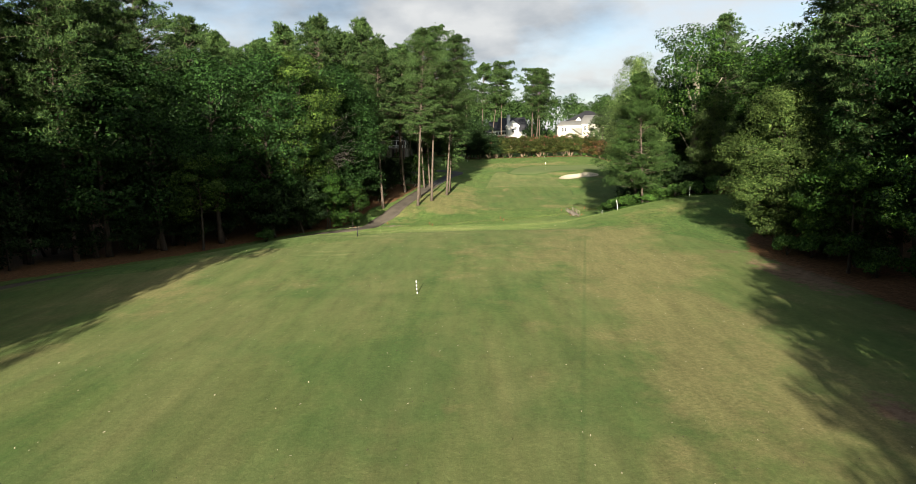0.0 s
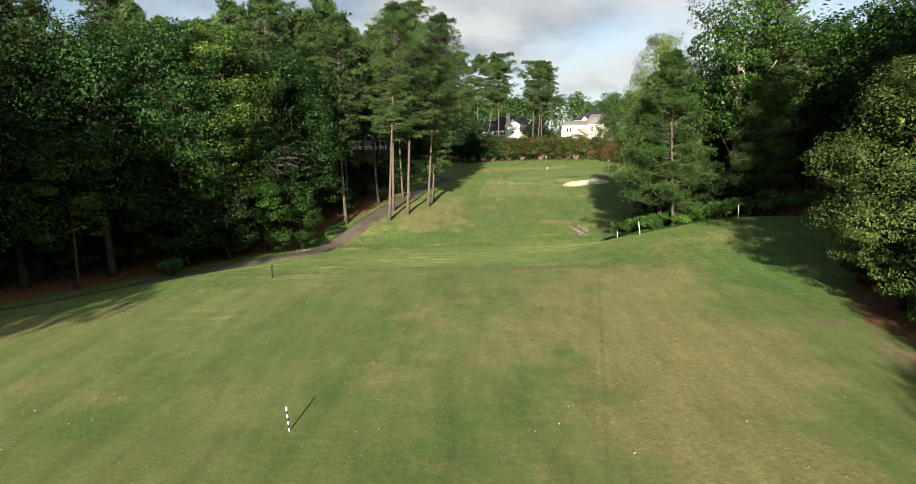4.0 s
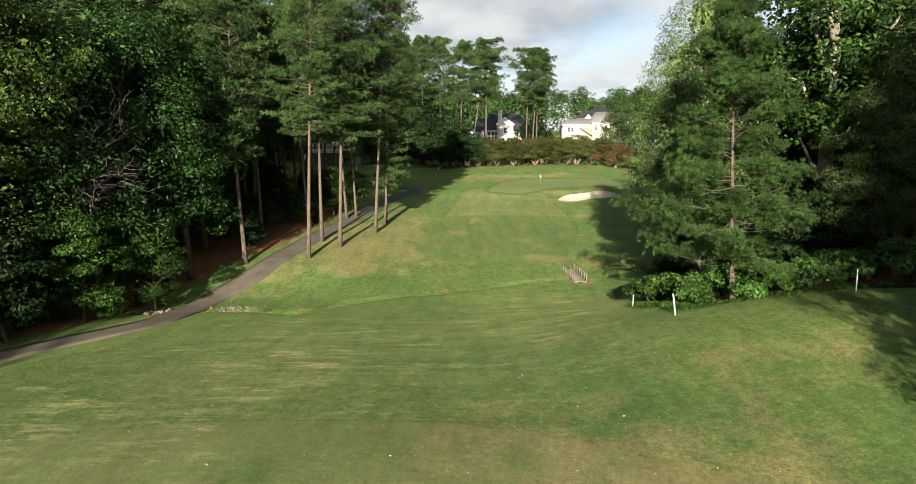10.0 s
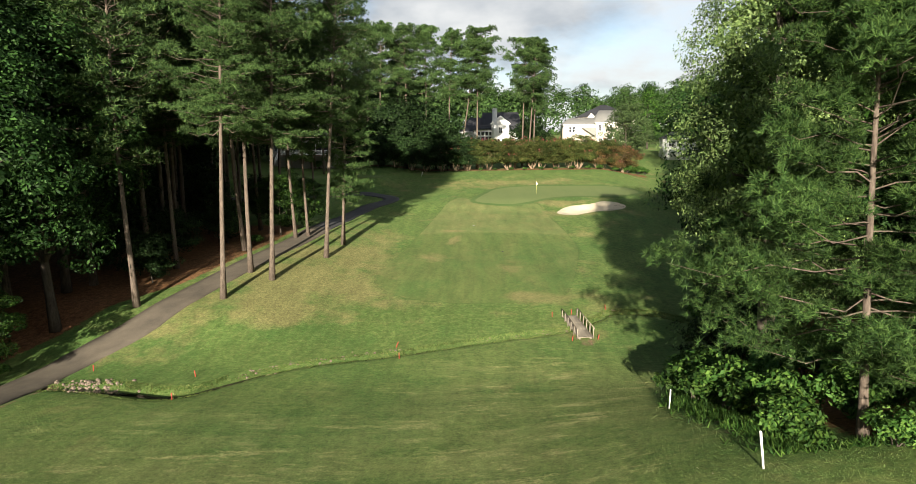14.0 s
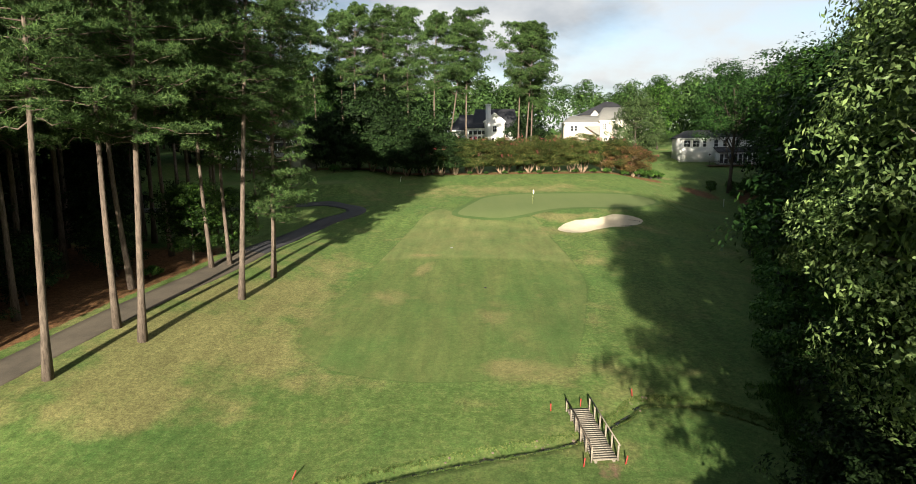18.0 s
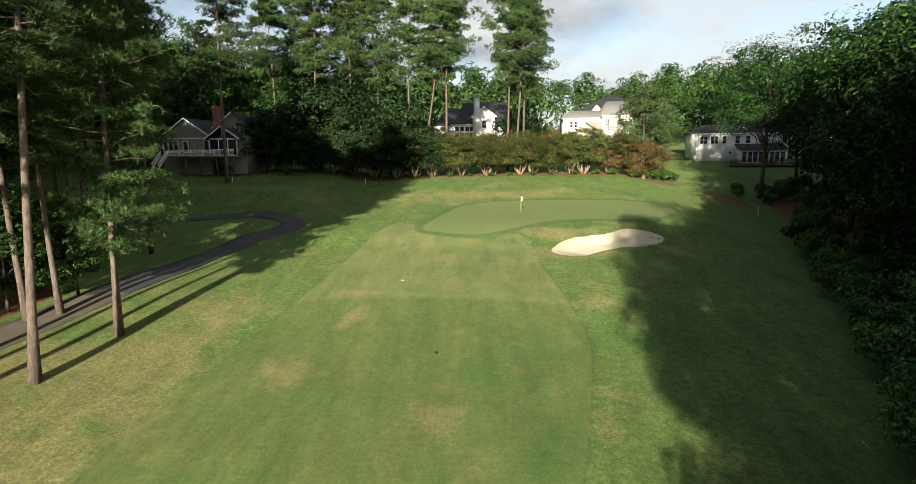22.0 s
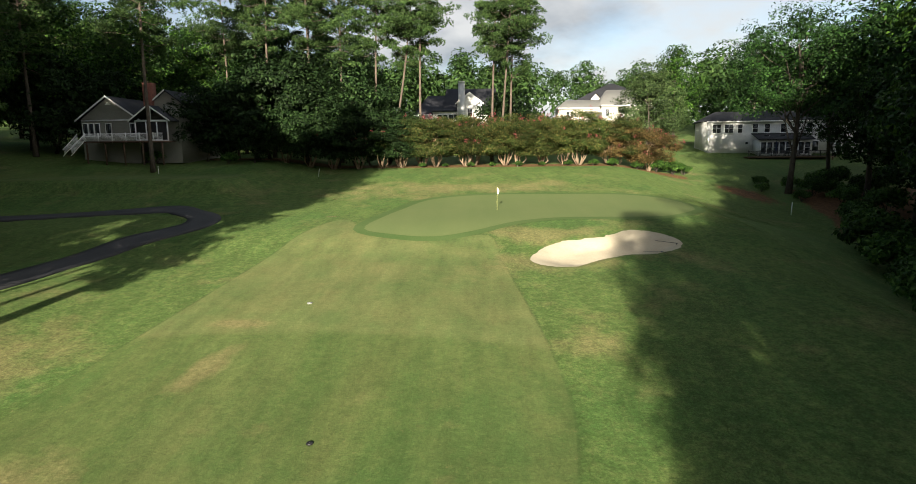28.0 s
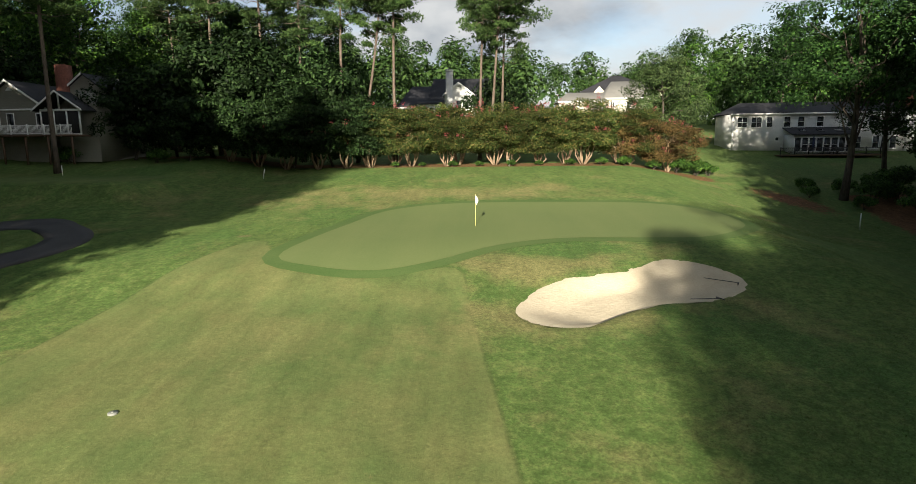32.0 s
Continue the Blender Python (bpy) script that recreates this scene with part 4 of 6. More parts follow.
SHRUBS = [shrub_meshes("shrub", 151 + k, 2.6, 3.6, 3000, 0.2, (OAK_BARK, (BUSH_LEAF, THICKET_LEAF)[k])) for k in range(2)]
# shaded copy of the crape myrtles: the shade is in its leaf colour
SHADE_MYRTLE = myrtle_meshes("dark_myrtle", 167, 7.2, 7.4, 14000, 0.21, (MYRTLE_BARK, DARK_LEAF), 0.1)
MYRTLES = [myrtle_meshes("myrtle", 161 + k, 7.6, 8.4, 30000, 0.15, (MYRTLE_BARK, (MYRTLE_LEAF, MYRTLE_LEAF, MYRTLE_RED)[k]), (0.35, 0.5, 0.9)[k]) for k in range(3)]

rnd = np.random.RandomState(7)
L_PINE = "tall bare-trunked pine with a high dark green crown"
L_OAK = "tall dark green broadleaf tree at the wood's edge"
L_POP = "tall bright green broadleaf tree at the wood's edge"

NEAR_PINES = [pine_meshes("near_pine", 105 + k, 33, 14.0 - k, 9.4, 34, 5, 20, 0.3, 0.017, 13, (PINE_BARK, NEEDLE), 0.225, puffs=4) for k in range(3)]
# pines beside the cart path
for x, y, k, s, lean in ((-9.2, 115.7, 0, 1.0, 3.6), (-9.4, 122.7, 1, 1.0, 2.5), (-6.75, 121.1, 2, 1.04, 3.2), (-3.9, 130.5, 0, 1.02, 5.0)):
    plant("pine_tree", NEAR_PINES[k], x, y, rnd.rand() * 360, s, "tall pine with a bare brown trunk beside the cart path", "tree", "pines beside the cart path", ry=lean)
LOW_PINE = pine_meshes("low_pine", 109, 34, 5.0, 9.0, 40, 5, 18, 0.3, 0.015, 15, (PINE_BARK, NEEDLE), 0.22, puffs=4)
plant("pine_tree", LOW_PINE, -3.4, 136.8, 200, 1.0, "pine with low spreading boughs beside the cart path", "tree", "pines beside the cart path", ry=2.5)
for x, y, k, s in ((-15.9, 114.0, 2, 0.95), (-13.2, 131.0, 0, 0.95), (-9.3, 137.2, 1, 0.8), (-8.1, 138.4, 2, 0.75), (-17.5, 124, 1, 0.9), (-21, 131, 2, 1.0), (-15, 141, 0, 0.9), (-20, 147, 1, 1.0), (-13.5, 148, 2, 0.85), (-17, 154, 0, 1.0), (-24, 152, 2, 1.0), (-27, 143, 0, 1.0), (-12.2, 156.5, 1, 0.75)):
    plant("pine_tree", PINES[k], x, y, rnd.rand() * 360, s, L_PINE, "tree", "pines of the wood")
for x, y, k, s in ((-47.9, 74.2, 0, 1.12), (-48.6, 71.4, 2, 1.06), (-53.5, 63.0, 1, 1.12), (-57, 68, 0, 1.1), (-43.0, 80.5, 1, 1.06), (-52, 77, 2, 1.05), (-60, 60, 1, 1.0), (-63, 66, 2, 1.0)):
    plant("pine_tree", PINES[k], x, y, rnd.rand() * 360, s, L_PINE, "tree", "pines of the wood")
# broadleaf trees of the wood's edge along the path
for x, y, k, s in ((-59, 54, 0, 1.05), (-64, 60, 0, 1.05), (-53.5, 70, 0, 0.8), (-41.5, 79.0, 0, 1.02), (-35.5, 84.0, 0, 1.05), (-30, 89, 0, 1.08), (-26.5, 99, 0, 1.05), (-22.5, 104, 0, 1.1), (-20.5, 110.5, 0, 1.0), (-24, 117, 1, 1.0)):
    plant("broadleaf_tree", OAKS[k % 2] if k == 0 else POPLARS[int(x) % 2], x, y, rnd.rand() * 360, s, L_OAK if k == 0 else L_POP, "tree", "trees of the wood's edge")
plant("broadleaf_tree", TULIP, -26.4, 92.5, 80, 1.03, "tall yellow-green tulip tree at the wood's edge")
plant("understorey_tree", LIME_SMALL, -35.8, 78.5, 10, 1.0, "slender yellow-green tree in front of the dark wood", "tree", "small trees of the wood")
for x, y, s in ((-19.6, 101.5, 0.8), (-11.6, 138.5, 0.8), (-9.0, 141.5, 0.7)):
    plant("understorey_tree", SMALL, x, y, rnd.rand() * 360, s, "small bright green tree under the tall wood", "tree", "small trees of the wood")

for x, y, s in ((24, 12, 1.3), (27.5, 20, 1.25), (29.5, 29, 1.25), (31.5, 37, 1.15), (31.8, 47.5, 1.0), (33.6, 53.0, 0.95)):
    plant("broadleaf_tree", SMALL, x, y, rnd.rand() * 360, s, "dark green tree at the edge of the fairway", "tree", "trees beside the fairway")

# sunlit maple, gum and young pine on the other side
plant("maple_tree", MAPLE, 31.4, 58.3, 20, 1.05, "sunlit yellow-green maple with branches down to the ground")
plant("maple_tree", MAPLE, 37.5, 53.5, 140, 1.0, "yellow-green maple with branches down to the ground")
plant("young_pine_tree", YOUNG, 26.6, 86.8, 0, 1.0, "bushy young pine with long bright needles", ry=-2.5)
plant("gum_tree", GUM, 29.3, 99.8, 40, 1.04, sz=1.2, label="large grey-green tree leafed down to the grass")
plant("gum_tree", GUM, 38.5, 92.0, 120, 0.72, "grey-green tree behind the young pine")
# several stand unseen behind the gum, added to close gaps in its shadow
for x, y, s in ((28.4, 102.5, 0.5), (30.0, 105.5, 0.58), (33.0, 108.5, 0.59), (32.6, 105.5, 0.9), (36.5, 109.5, 0.85), (42.5, 102, 0.9), (38, 114.5, 0.85), (42, 119, 0.9)):
    plant("thicket_tree", HOLLY if s < 0.6 else OAKS[0], x, y, 70, s, "dark leafy tree filling out the thicket and its shadow")
# the two hidden behind the maples are added to shade the lawn
for x, y, k, s in ((39.5, 110, 0, 0.9), (51, 93, 1, 0.95), (50, 77, 0, 0.9), (54, 86, 1, 1.0), (43, 112, 1, 0.9), (46, 70, 0, 1.0), (42.5, 61, 0, 0.95), (37.0, 47.0, 0, 0.9), (40.5, 54.0, 0, 0.9), (52, 62, 1, 1.1), (52, 148, 0, 0.9), (58, 160, 1, 0.95), (49, 127, 1, 0.95), (56, 136, 0, 1.0), (44, 116, 0, 0.85), (62, 172, 0, 0.9)):
    plant("broadleaf_tree", OAKS[k] if x < 45 else FAR_OAKS[k], x, y, rnd.rand() * 360, s, L_OAK, "tree", "trees of the far wood")
# mostly unseen trees, added to cast shade on the houses, woods and grass
for x, y, s in ((56, 112, 1.1), (63, 118, 1.1), (70, 112, 1.1), (60, 128, 1.1), (68, 132, 1.1), (76, 126, 1.1), (63, 144, 1.05), (71, 148, 1.1), (80, 142, 1.1), (68, 160, 1.0), (86, 130, 1.1), (84, 156, 1.1), (18, -1, 0.5), (15, -10, 0.48), (20.5, 6, 0.5), (13.5, -18, 0.5), (-36, 158, 1.15), (-42, 152, 1.15), (-48, 160, 1.15), (-54, 152, 1.1), (-40, 167, 1.1), (-47, 171, 1.1), (-60, 163, 1.1), (-34, 148, 1.05), (-38, 4, 1.15), (-38.5, 13, 1.2), (-38, 22, 1.2), (-39.5, 31, 1.15), (-43.5, 40, 1.15)):
    plant("broadleaf_tree", DEEP_OAK, x, y, rnd.rand() * 360, s, L_OAK, "tree", "trees of the far wood")


def bare_mesh(seed, h, spread, mat):
    """A bare, twiggy dead crown on a thin trunk."""
    rng = np.random.RandomState(seed)
    g = Geo()
    g.tube([(0, 0, 0), (0.3, 0, h * 0.4), (0.2, 0.3, h * 0.95)], [0.17, 0.13, 0.05], 6)
    for k in range(44):
        z = h * (0.66 + 0.3 * rng.rand())
        a = rng.rand() * 6.28
        e = np.array([math.cos(a), math.sin(a), 0.15 + 0.4 * rng.normal()]) * spread * (0.5 + 0.6 * rng.rand())
        p = limb_line(rng, (0.25, 0.1, z), e + (0.25, 0.1, z), 0.1)
        g.tube(p, [0.045, 0.035, 0.026, 0.018, 0.008], 4, False)
        for j in range(5):
            q = p[rng.randint(2, 5)]
            g.tube(limb_line(rng, q, q + rng.normal(size=3) * spread * 0.22 + e * 0.3, 0.0, 4), [0.02, 0.016, 0.012, 0.006], 3, False)
    return g.mesh("dead_crown", mat)


DEAD = bare_mesh(5, 16.5, 4.6, bark("grey_dead_twigs", (0.08, 0.073, 0.064), (0.20, 0.18, 0.16)))
OLD = broadleaf_meshes("old_tree", 95, 28, 16, 9.5, 24000, 0.3, (PALE_BARK, POPLAR_LEAF), 90, 0.7, 0.6, 300, 0.9)
dead = thing("dead_tree", scaled(-22.9, 98.4, height(-22.9, 98.4), 30, 0.95), "bare grey dead tree among green leaves", "tree")
part("trunk", DEAD, None, dead)
plant("understorey_tree", SMALL, -22.9, 96.4, 200, 0.98, "small bushy green tree below a dead tree", "tree", "small trees of the wood")
# bushes added to hide a pale trunk and darken the wood's foot
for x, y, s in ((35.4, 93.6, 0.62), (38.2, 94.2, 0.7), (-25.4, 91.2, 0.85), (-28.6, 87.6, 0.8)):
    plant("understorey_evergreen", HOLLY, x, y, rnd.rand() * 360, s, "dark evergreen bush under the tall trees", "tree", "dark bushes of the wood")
plant("old_tree", OLD, 37.6, 97.0, 70, 1.0, "old tree with pale bare limbs showing in its crown")
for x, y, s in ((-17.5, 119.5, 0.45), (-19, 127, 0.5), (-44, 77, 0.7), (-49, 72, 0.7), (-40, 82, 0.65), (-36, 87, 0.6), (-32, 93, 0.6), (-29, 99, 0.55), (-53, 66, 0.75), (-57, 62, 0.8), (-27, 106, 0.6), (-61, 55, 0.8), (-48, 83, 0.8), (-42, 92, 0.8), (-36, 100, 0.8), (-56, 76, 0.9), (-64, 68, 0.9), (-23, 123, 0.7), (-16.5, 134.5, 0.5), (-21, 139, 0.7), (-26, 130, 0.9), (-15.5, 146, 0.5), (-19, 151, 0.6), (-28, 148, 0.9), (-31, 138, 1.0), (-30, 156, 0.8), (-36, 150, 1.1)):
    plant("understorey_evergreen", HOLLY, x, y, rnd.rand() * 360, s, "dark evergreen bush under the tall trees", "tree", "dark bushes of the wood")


def scatter(n, test, gap, seed):
    rng = np.random.RandomState(seed)
    out = []
    for _ in range(n * 40):
        p = test(rng)
        if p is not None and all((p[0] - q[0]) ** 2 + (p[1] - q[1]) ** 2 > gap * gap for q in out):
            out.append(p)
        if len(out) >= n:
            break
    return out


def left_wood(rng):
    y = rng.uniform(24, 160)
    edge = np.interp(y, [p[1] for p in CART_PATH if p[1] < 160], [p[0] for p in CART_PATH if p[1] < 160])
    x = rng.uniform(-100, -20)
    near = edge - (13 if y < 118 else 8)
    return (x, y) if x < near and x > near - 38 else None


for x, y in scatter(88, left_wood, 5.4, 3):
    if rnd.rand() < (0.45 if y < 112 else 0.9):
        plant("pine_tree", FAR_PINES[rnd.randint(2)], x, y, rnd.rand() * 360, 0.85 + 0.3 * rnd.rand(), L_PINE, "tree", "pines of the wood")
    else:
        plant("broadleaf_tree", (MID_OAKS[rnd.randint(2) if y > 80 else 0] if y < 112 else FAR_OAKS[rnd.randint(2)]) if x > -52 else DEEP_OAK, x, y, rnd.rand() * 360, 0.9 + 0.25 * rnd.rand(), L_OAK, "tree", "trees of the wood")


def right_wood(rng):
    y = rng.uniform(-30, 165)
    edge = np.interp(y, [p[0] for p in WOOD_EDGE], [p[1] for p in WOOD_EDGE])
    x = rng.uniform(24, 100)
    return (x, y) if edge + (9 if y < 84 else 17 if y < 118 else 12) < x < edge + 52 and not (abs(y - 72 - 1.5 * (x - 36)) < 11 and 70 < y < 108) else None


for x, y in scatter(66, right_wood, 6.6, 5):
    if rnd.rand() < 0.35:
        plant("pine_tree", FAR_PINES[rnd.randint(2)] if x > 60 else PINES[rnd.randint(3)], x, y, rnd.rand() * 360, 0.75 + 0.2 * rnd.rand(), L_PINE, "tree", "pines of the wood")
    else:
        plant("broadleaf_tree", (MID_OAKS[0] if y < 84 and x < 62 else FAR_OAKS[rnd.randint(2)]), x, y, rnd.rand() * 360, 0.7 + 0.25 * rnd.rand(), L_OAK, "tree", "trees of the wood")

# the woods on both sides of the start of the flight, whose shadows reach the grass
def start_wood(rng):
    y = rng.uniform(-130, 52)
    side = rng.rand() < 0.5
    x = rng.uniform(-66, -40 - 0.3 * max(0, y)) if side else rng.uniform(27 + max(0, y) * 0.34 + 2.5, 64)
    return (x, y)


for x, y in scatter(84, start_wood, 7.0, 9):
    plant("broadleaf_tree", MID_OAKS[0] if y > 12 and x < 55 else DEEP_OAK, x, y, rnd.rand() * 360, 0.9 + 0.25 * rnd.rand(), L_OAK, "tree", "trees of the wood")
for x, y in ((35.0, 55.0), (33.8, 49.5), (38, 46), (42, 58)):
    plant("pine_tree", PINES[rnd.randint(3)], x, y, rnd.rand() * 360, 0.8, L_PINE, "tree", "pines of the wood")


def back_wood(rng):
    y = rng.uniform(222, 262)
    x = rng.uniform(-75, 120)
    if 0 < x < 74 or (58 < x < 92 and y < 240):
        return None
    return (x, y)


for x, y in scatter(28, back_wood, 6.5, 12):
    plant("broadleaf_tree", MID_OAKS[rnd.randint(2)], x, y, rnd.rand() * 360, (0.6 if x > 0 else 0.8) + 0.2 * rnd.rand(), L_POP, "tree", "trees behind the houses")


def side_wood(rng):
    if rng.rand() < 0.55:
        x, y = rng.uniform(-105, -34), rng.uniform(150, 240)
        return (x, y) if x < -38 or y > 208 or y < 174 else None
    x, y = rng.uniform(62, 112), rng.uniform(150, 222)
    return (x, y) if x > 92 or (y < 190 and x > 64) else None


for x, y in scatter(54, side_wood, 6.2, 13):
    plant("broadleaf_tree", FAR_OAKS[rnd.randint(2)], x, y, rnd.rand() * 360, 0.85 + 0.2 * rnd.rand(), L_OAK, "tree", "trees of the wood")

# pines behind the hedge
for k, (x, y, s, lean) in enumerate(((13.2, 208.5, 1.0, 1.0), (7.0, 207.5, 0.98, 0.5), (1.0, 209, 1.02, 0.5), (24.2, 211, 0.93, 1.5), (25.4, 209.5, 0.92, 3.5), (27.2, 214, 0.9, 1.5), (-4, 208, 1.0, 1), (-9, 207, 1.0, 0), (-19.4, 191.3, 1.05, 1.0), (-14, 214, 1, 0), (-22, 222, 1.0, 0), (-7, 222, 0.95, 0))):
    plant("pine_tree", HIGH_PINES[k % 3], x, y, rnd.rand() * 360, s, "tall slender pine rising behind the flowering hedge", "tree", "pines behind the hedge", ry=lean)
plant("pine_tree", HIGH_PINES[1], 8.4, 208.0, 60, 0.93, "leaning pine behind the flowering hedge", "tree", "pines behind the hedge", ry=9)

# flowering hedge of crape myrtles, bronze at its end
for k in range(13):
    x, y = 10.6 + 2.95 * k + 0.8 * math.sin(k * 2.7), 203.2 + 0.5 * math.sin(k * 1.9) + (0.7 if k > 3 else 0)
    red = k >= 11
    plant("crape_myrtle", MYRTLES[2 if red else k % 2], x, y, rnd.rand() * 360, (0.98 + 0.14 * rnd.rand()) * (0.84 if red else 1.0), ("bronze crape myrtle with pink blossom in the hedge" if red else "crape myrtle with pale bare stems in a flowering hedge"), "shrub", "crape myrtle hedge", names=("crown", "blossom") + ("stem",) * 8)
# evergreens beside the hedge, their leaf colour darkened for shade
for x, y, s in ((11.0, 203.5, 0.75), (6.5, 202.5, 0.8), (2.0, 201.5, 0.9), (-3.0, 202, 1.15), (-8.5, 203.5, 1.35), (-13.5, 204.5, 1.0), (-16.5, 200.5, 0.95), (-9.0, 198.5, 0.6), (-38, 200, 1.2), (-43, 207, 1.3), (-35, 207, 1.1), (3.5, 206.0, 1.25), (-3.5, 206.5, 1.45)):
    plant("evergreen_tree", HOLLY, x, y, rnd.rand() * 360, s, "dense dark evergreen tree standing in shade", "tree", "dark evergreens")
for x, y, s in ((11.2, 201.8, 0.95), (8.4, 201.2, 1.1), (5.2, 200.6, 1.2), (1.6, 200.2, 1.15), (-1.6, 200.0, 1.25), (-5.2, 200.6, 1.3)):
    plant("crape_myrtle", SHADE_MYRTLE, x, y, rnd.rand() * 360, s, "tall crape myrtle with red blossom, leaves darkened for shade", "shrub", "crape myrtle hedge", names=("crown", "blossom") + ("stem",) * 8)
# round the houses
for me, x, y, s, lab in ((HOLLY, 26.5, 222, 1.0, "dense dark evergreen in front of a gabled house"), (HOLLY, 30.0, 224, 0.8, "dense dark evergreen beside a gabled house"), (FAR_OAKS[0], 67.5, 187.5, 1.0, L_OAK), (PALE, 52.5, 226, 1.05, "rounded grey-green tree in front of a cream house"), (PALE, 56, 236, 1.2, "rounded grey-green tree by a lawn"), (SHADE_OAK, 61.2, 192.8, 0.9, "tall shade tree in front of a white house"), (OAKS[0], 72.0, 203, 0.8, "tall dark shade tree beside a white house"), (OAKS[1], 79, 189, 1.05, L_OAK), (OAKS[0], 73, 181, 1.0, L_OAK), (OAKS[0], 84, 205, 0.9, L_OAK), (OAKS[1], 78, 170, 0.85, L_OAK), (FAR_OAKS[0], 76, 236, 0.9, L_OAK), (FAR_OAKS[1], 92, 240, 0.9, L_OAK), (FAR_OAKS[1], 66, 252, 0.8, L_OAK),
                          # here the brighter leaf colour of FAR_OAKS[1] stands in for sunlight on the crowns
                          (FAR_OAKS[1], -33, 217, 0.95, L_POP), (FAR_OAKS[0], -44, 204, 1.1, L_OAK), (FAR_OAKS[1], -19, 226, 0.8, L_POP), (FAR_OAKS[0], -42, 186, 1.0, L_OAK), (FAR_OAKS[0], -50, 176, 1.0, L_OAK), (FAR_OAKS[1], -26, 228, 0.9, L_POP), (FAR_OAKS[1], -12, 236, 0.75, L_POP), (FAR_PINES[0], -38, 196, 1.0, L_PINE), (FAR_PINES[1], -34, 180, 0.95, L_PINE)):
    plant("broadleaf_tree" if "pine" not in lab else "pine_tree", me, x, y, rnd.rand() * 360, s, lab)
# shrubs
for x, y, k, s in ((24.6, 87.5, 0, 0.75), (25.2, 90, 0, 0.9), (24.4, 92.6, 0, 1.0), (24.0, 95.3, 0, 1.0), (25.6, 98, 0, 1.1), (27.0, 85.6, 0, 0.6), (29.2, 85.8, 0, 0.7), (31.5, 86.6, 0, 0.9), (34.0, 87.4, 1, 1.0), (27.6, 88.6, 0, 0.9), (30, 89, 0, 1.0),
                   (34.5, 121, 1, 0.9), (36.5, 125, 1, 1.1), (38.5, 129, 1, 1.0), (40.5, 133, 1, 1.2), (42, 137, 1, 1.1), (43.5, 141, 1, 1.2), (45, 145.5, 1, 1.1), (47, 150, 1, 1.2), (49.5, 154.5, 0, 1.2), (51.5, 159, 0, 1.4), (53, 163, 0, 1.5), (55, 168, 1, 1.2), (57.5, 172.5, 1, 1.1), (60, 177, 1, 1.0), (33.5, 117, 1, 0.9), (37, 119.5, 1, 1.3), (40, 125, 1, 1.4), (44.5, 131, 1, 1.5), (47.5, 139, 1, 1.6), (51, 147, 1, 1.6), (56, 157, 1, 1.7),
                   (63.5, 191.5, 1, 1.0), (66.5, 195, 1, 1.1), (64, 186, 1, 1.0), (69, 190, 1, 1.2), (70, 198, 1, 1.1), (66, 182, 1, 1.2), (73, 194, 1, 1.3), (28.4, 97.4, 1, 0.9), (30.2, 97.0, 1, 1.1), (32.0, 98.2, 1, 1.2), (33.8, 97.6, 1, 1.2), (14.0, 201.9, 0, 0.32), (17.2, 202.1, 0, 0.28), (21.0, 201.8, 0, 0.35), (24.1, 202.3, 0, 0.3), (27.9, 202.2, 0, 0.36), (31.2, 202.6, 0, 0.3), (34.8, 202.4, 0, 0.38), (38.5, 202.6, 0, 0.42), (41.3, 202.2, 0, 0.5), (44.6, 202.0, 0, 0.55), (60, 198, 1, 0.6), (58.5, 194, 1, 0.55), (60.5, 188.5, 1, 0.6), (63, 196, 1, 0.7), (66, 192, 1, 0.8), (-22, 197, 1, 0.8), (-12, 197, 0, 0.7), (-27, 199, 1, 0.9), (36, 236, 0, 1.6), (40, 240, 0, 1.8), (33, 233, 1, 1.5), (30, 236, 0, 1.7), (43, 236, 1, 1.4), (48.0, 204.2, 0, 0.8), (50.6, 205, 0, 0.9), (52.5, 206, 0, 0.7),
                   (30.5, 54.5, 1, 0.8), (33, 64.5, 0, 0.9), (32, 53, 1, 0.9), (33, 46, 1, 1.0), (34, 38, 1, 1.1), (33, 30, 1, 1.0), (36, 58, 1, 1.2), (38, 66, 1, 1.2), (40, 73, 1, 1.0), (41, 84.5, 1, 1.2), (37.5, 86.5, 1, 1.2),
                   (-21.5, 97.5, 0, 0.5), (-19.8, 103.8, 0, 0.4), (-29, 84, 1, 0.8), (-13.2, 134, 0, 0.5)):
    plant("shrub", SHRUBS[k], x, y, rnd.rand() * 360, s, "low leafy green shrub" if k == 0 else "dark green shrub in deep shade", "shrub", "shrubs", names=("woody_base", "foliage"))

# far woods on the rise behind the houses
fw = Geo()
rng = np.random.RandomState(21)
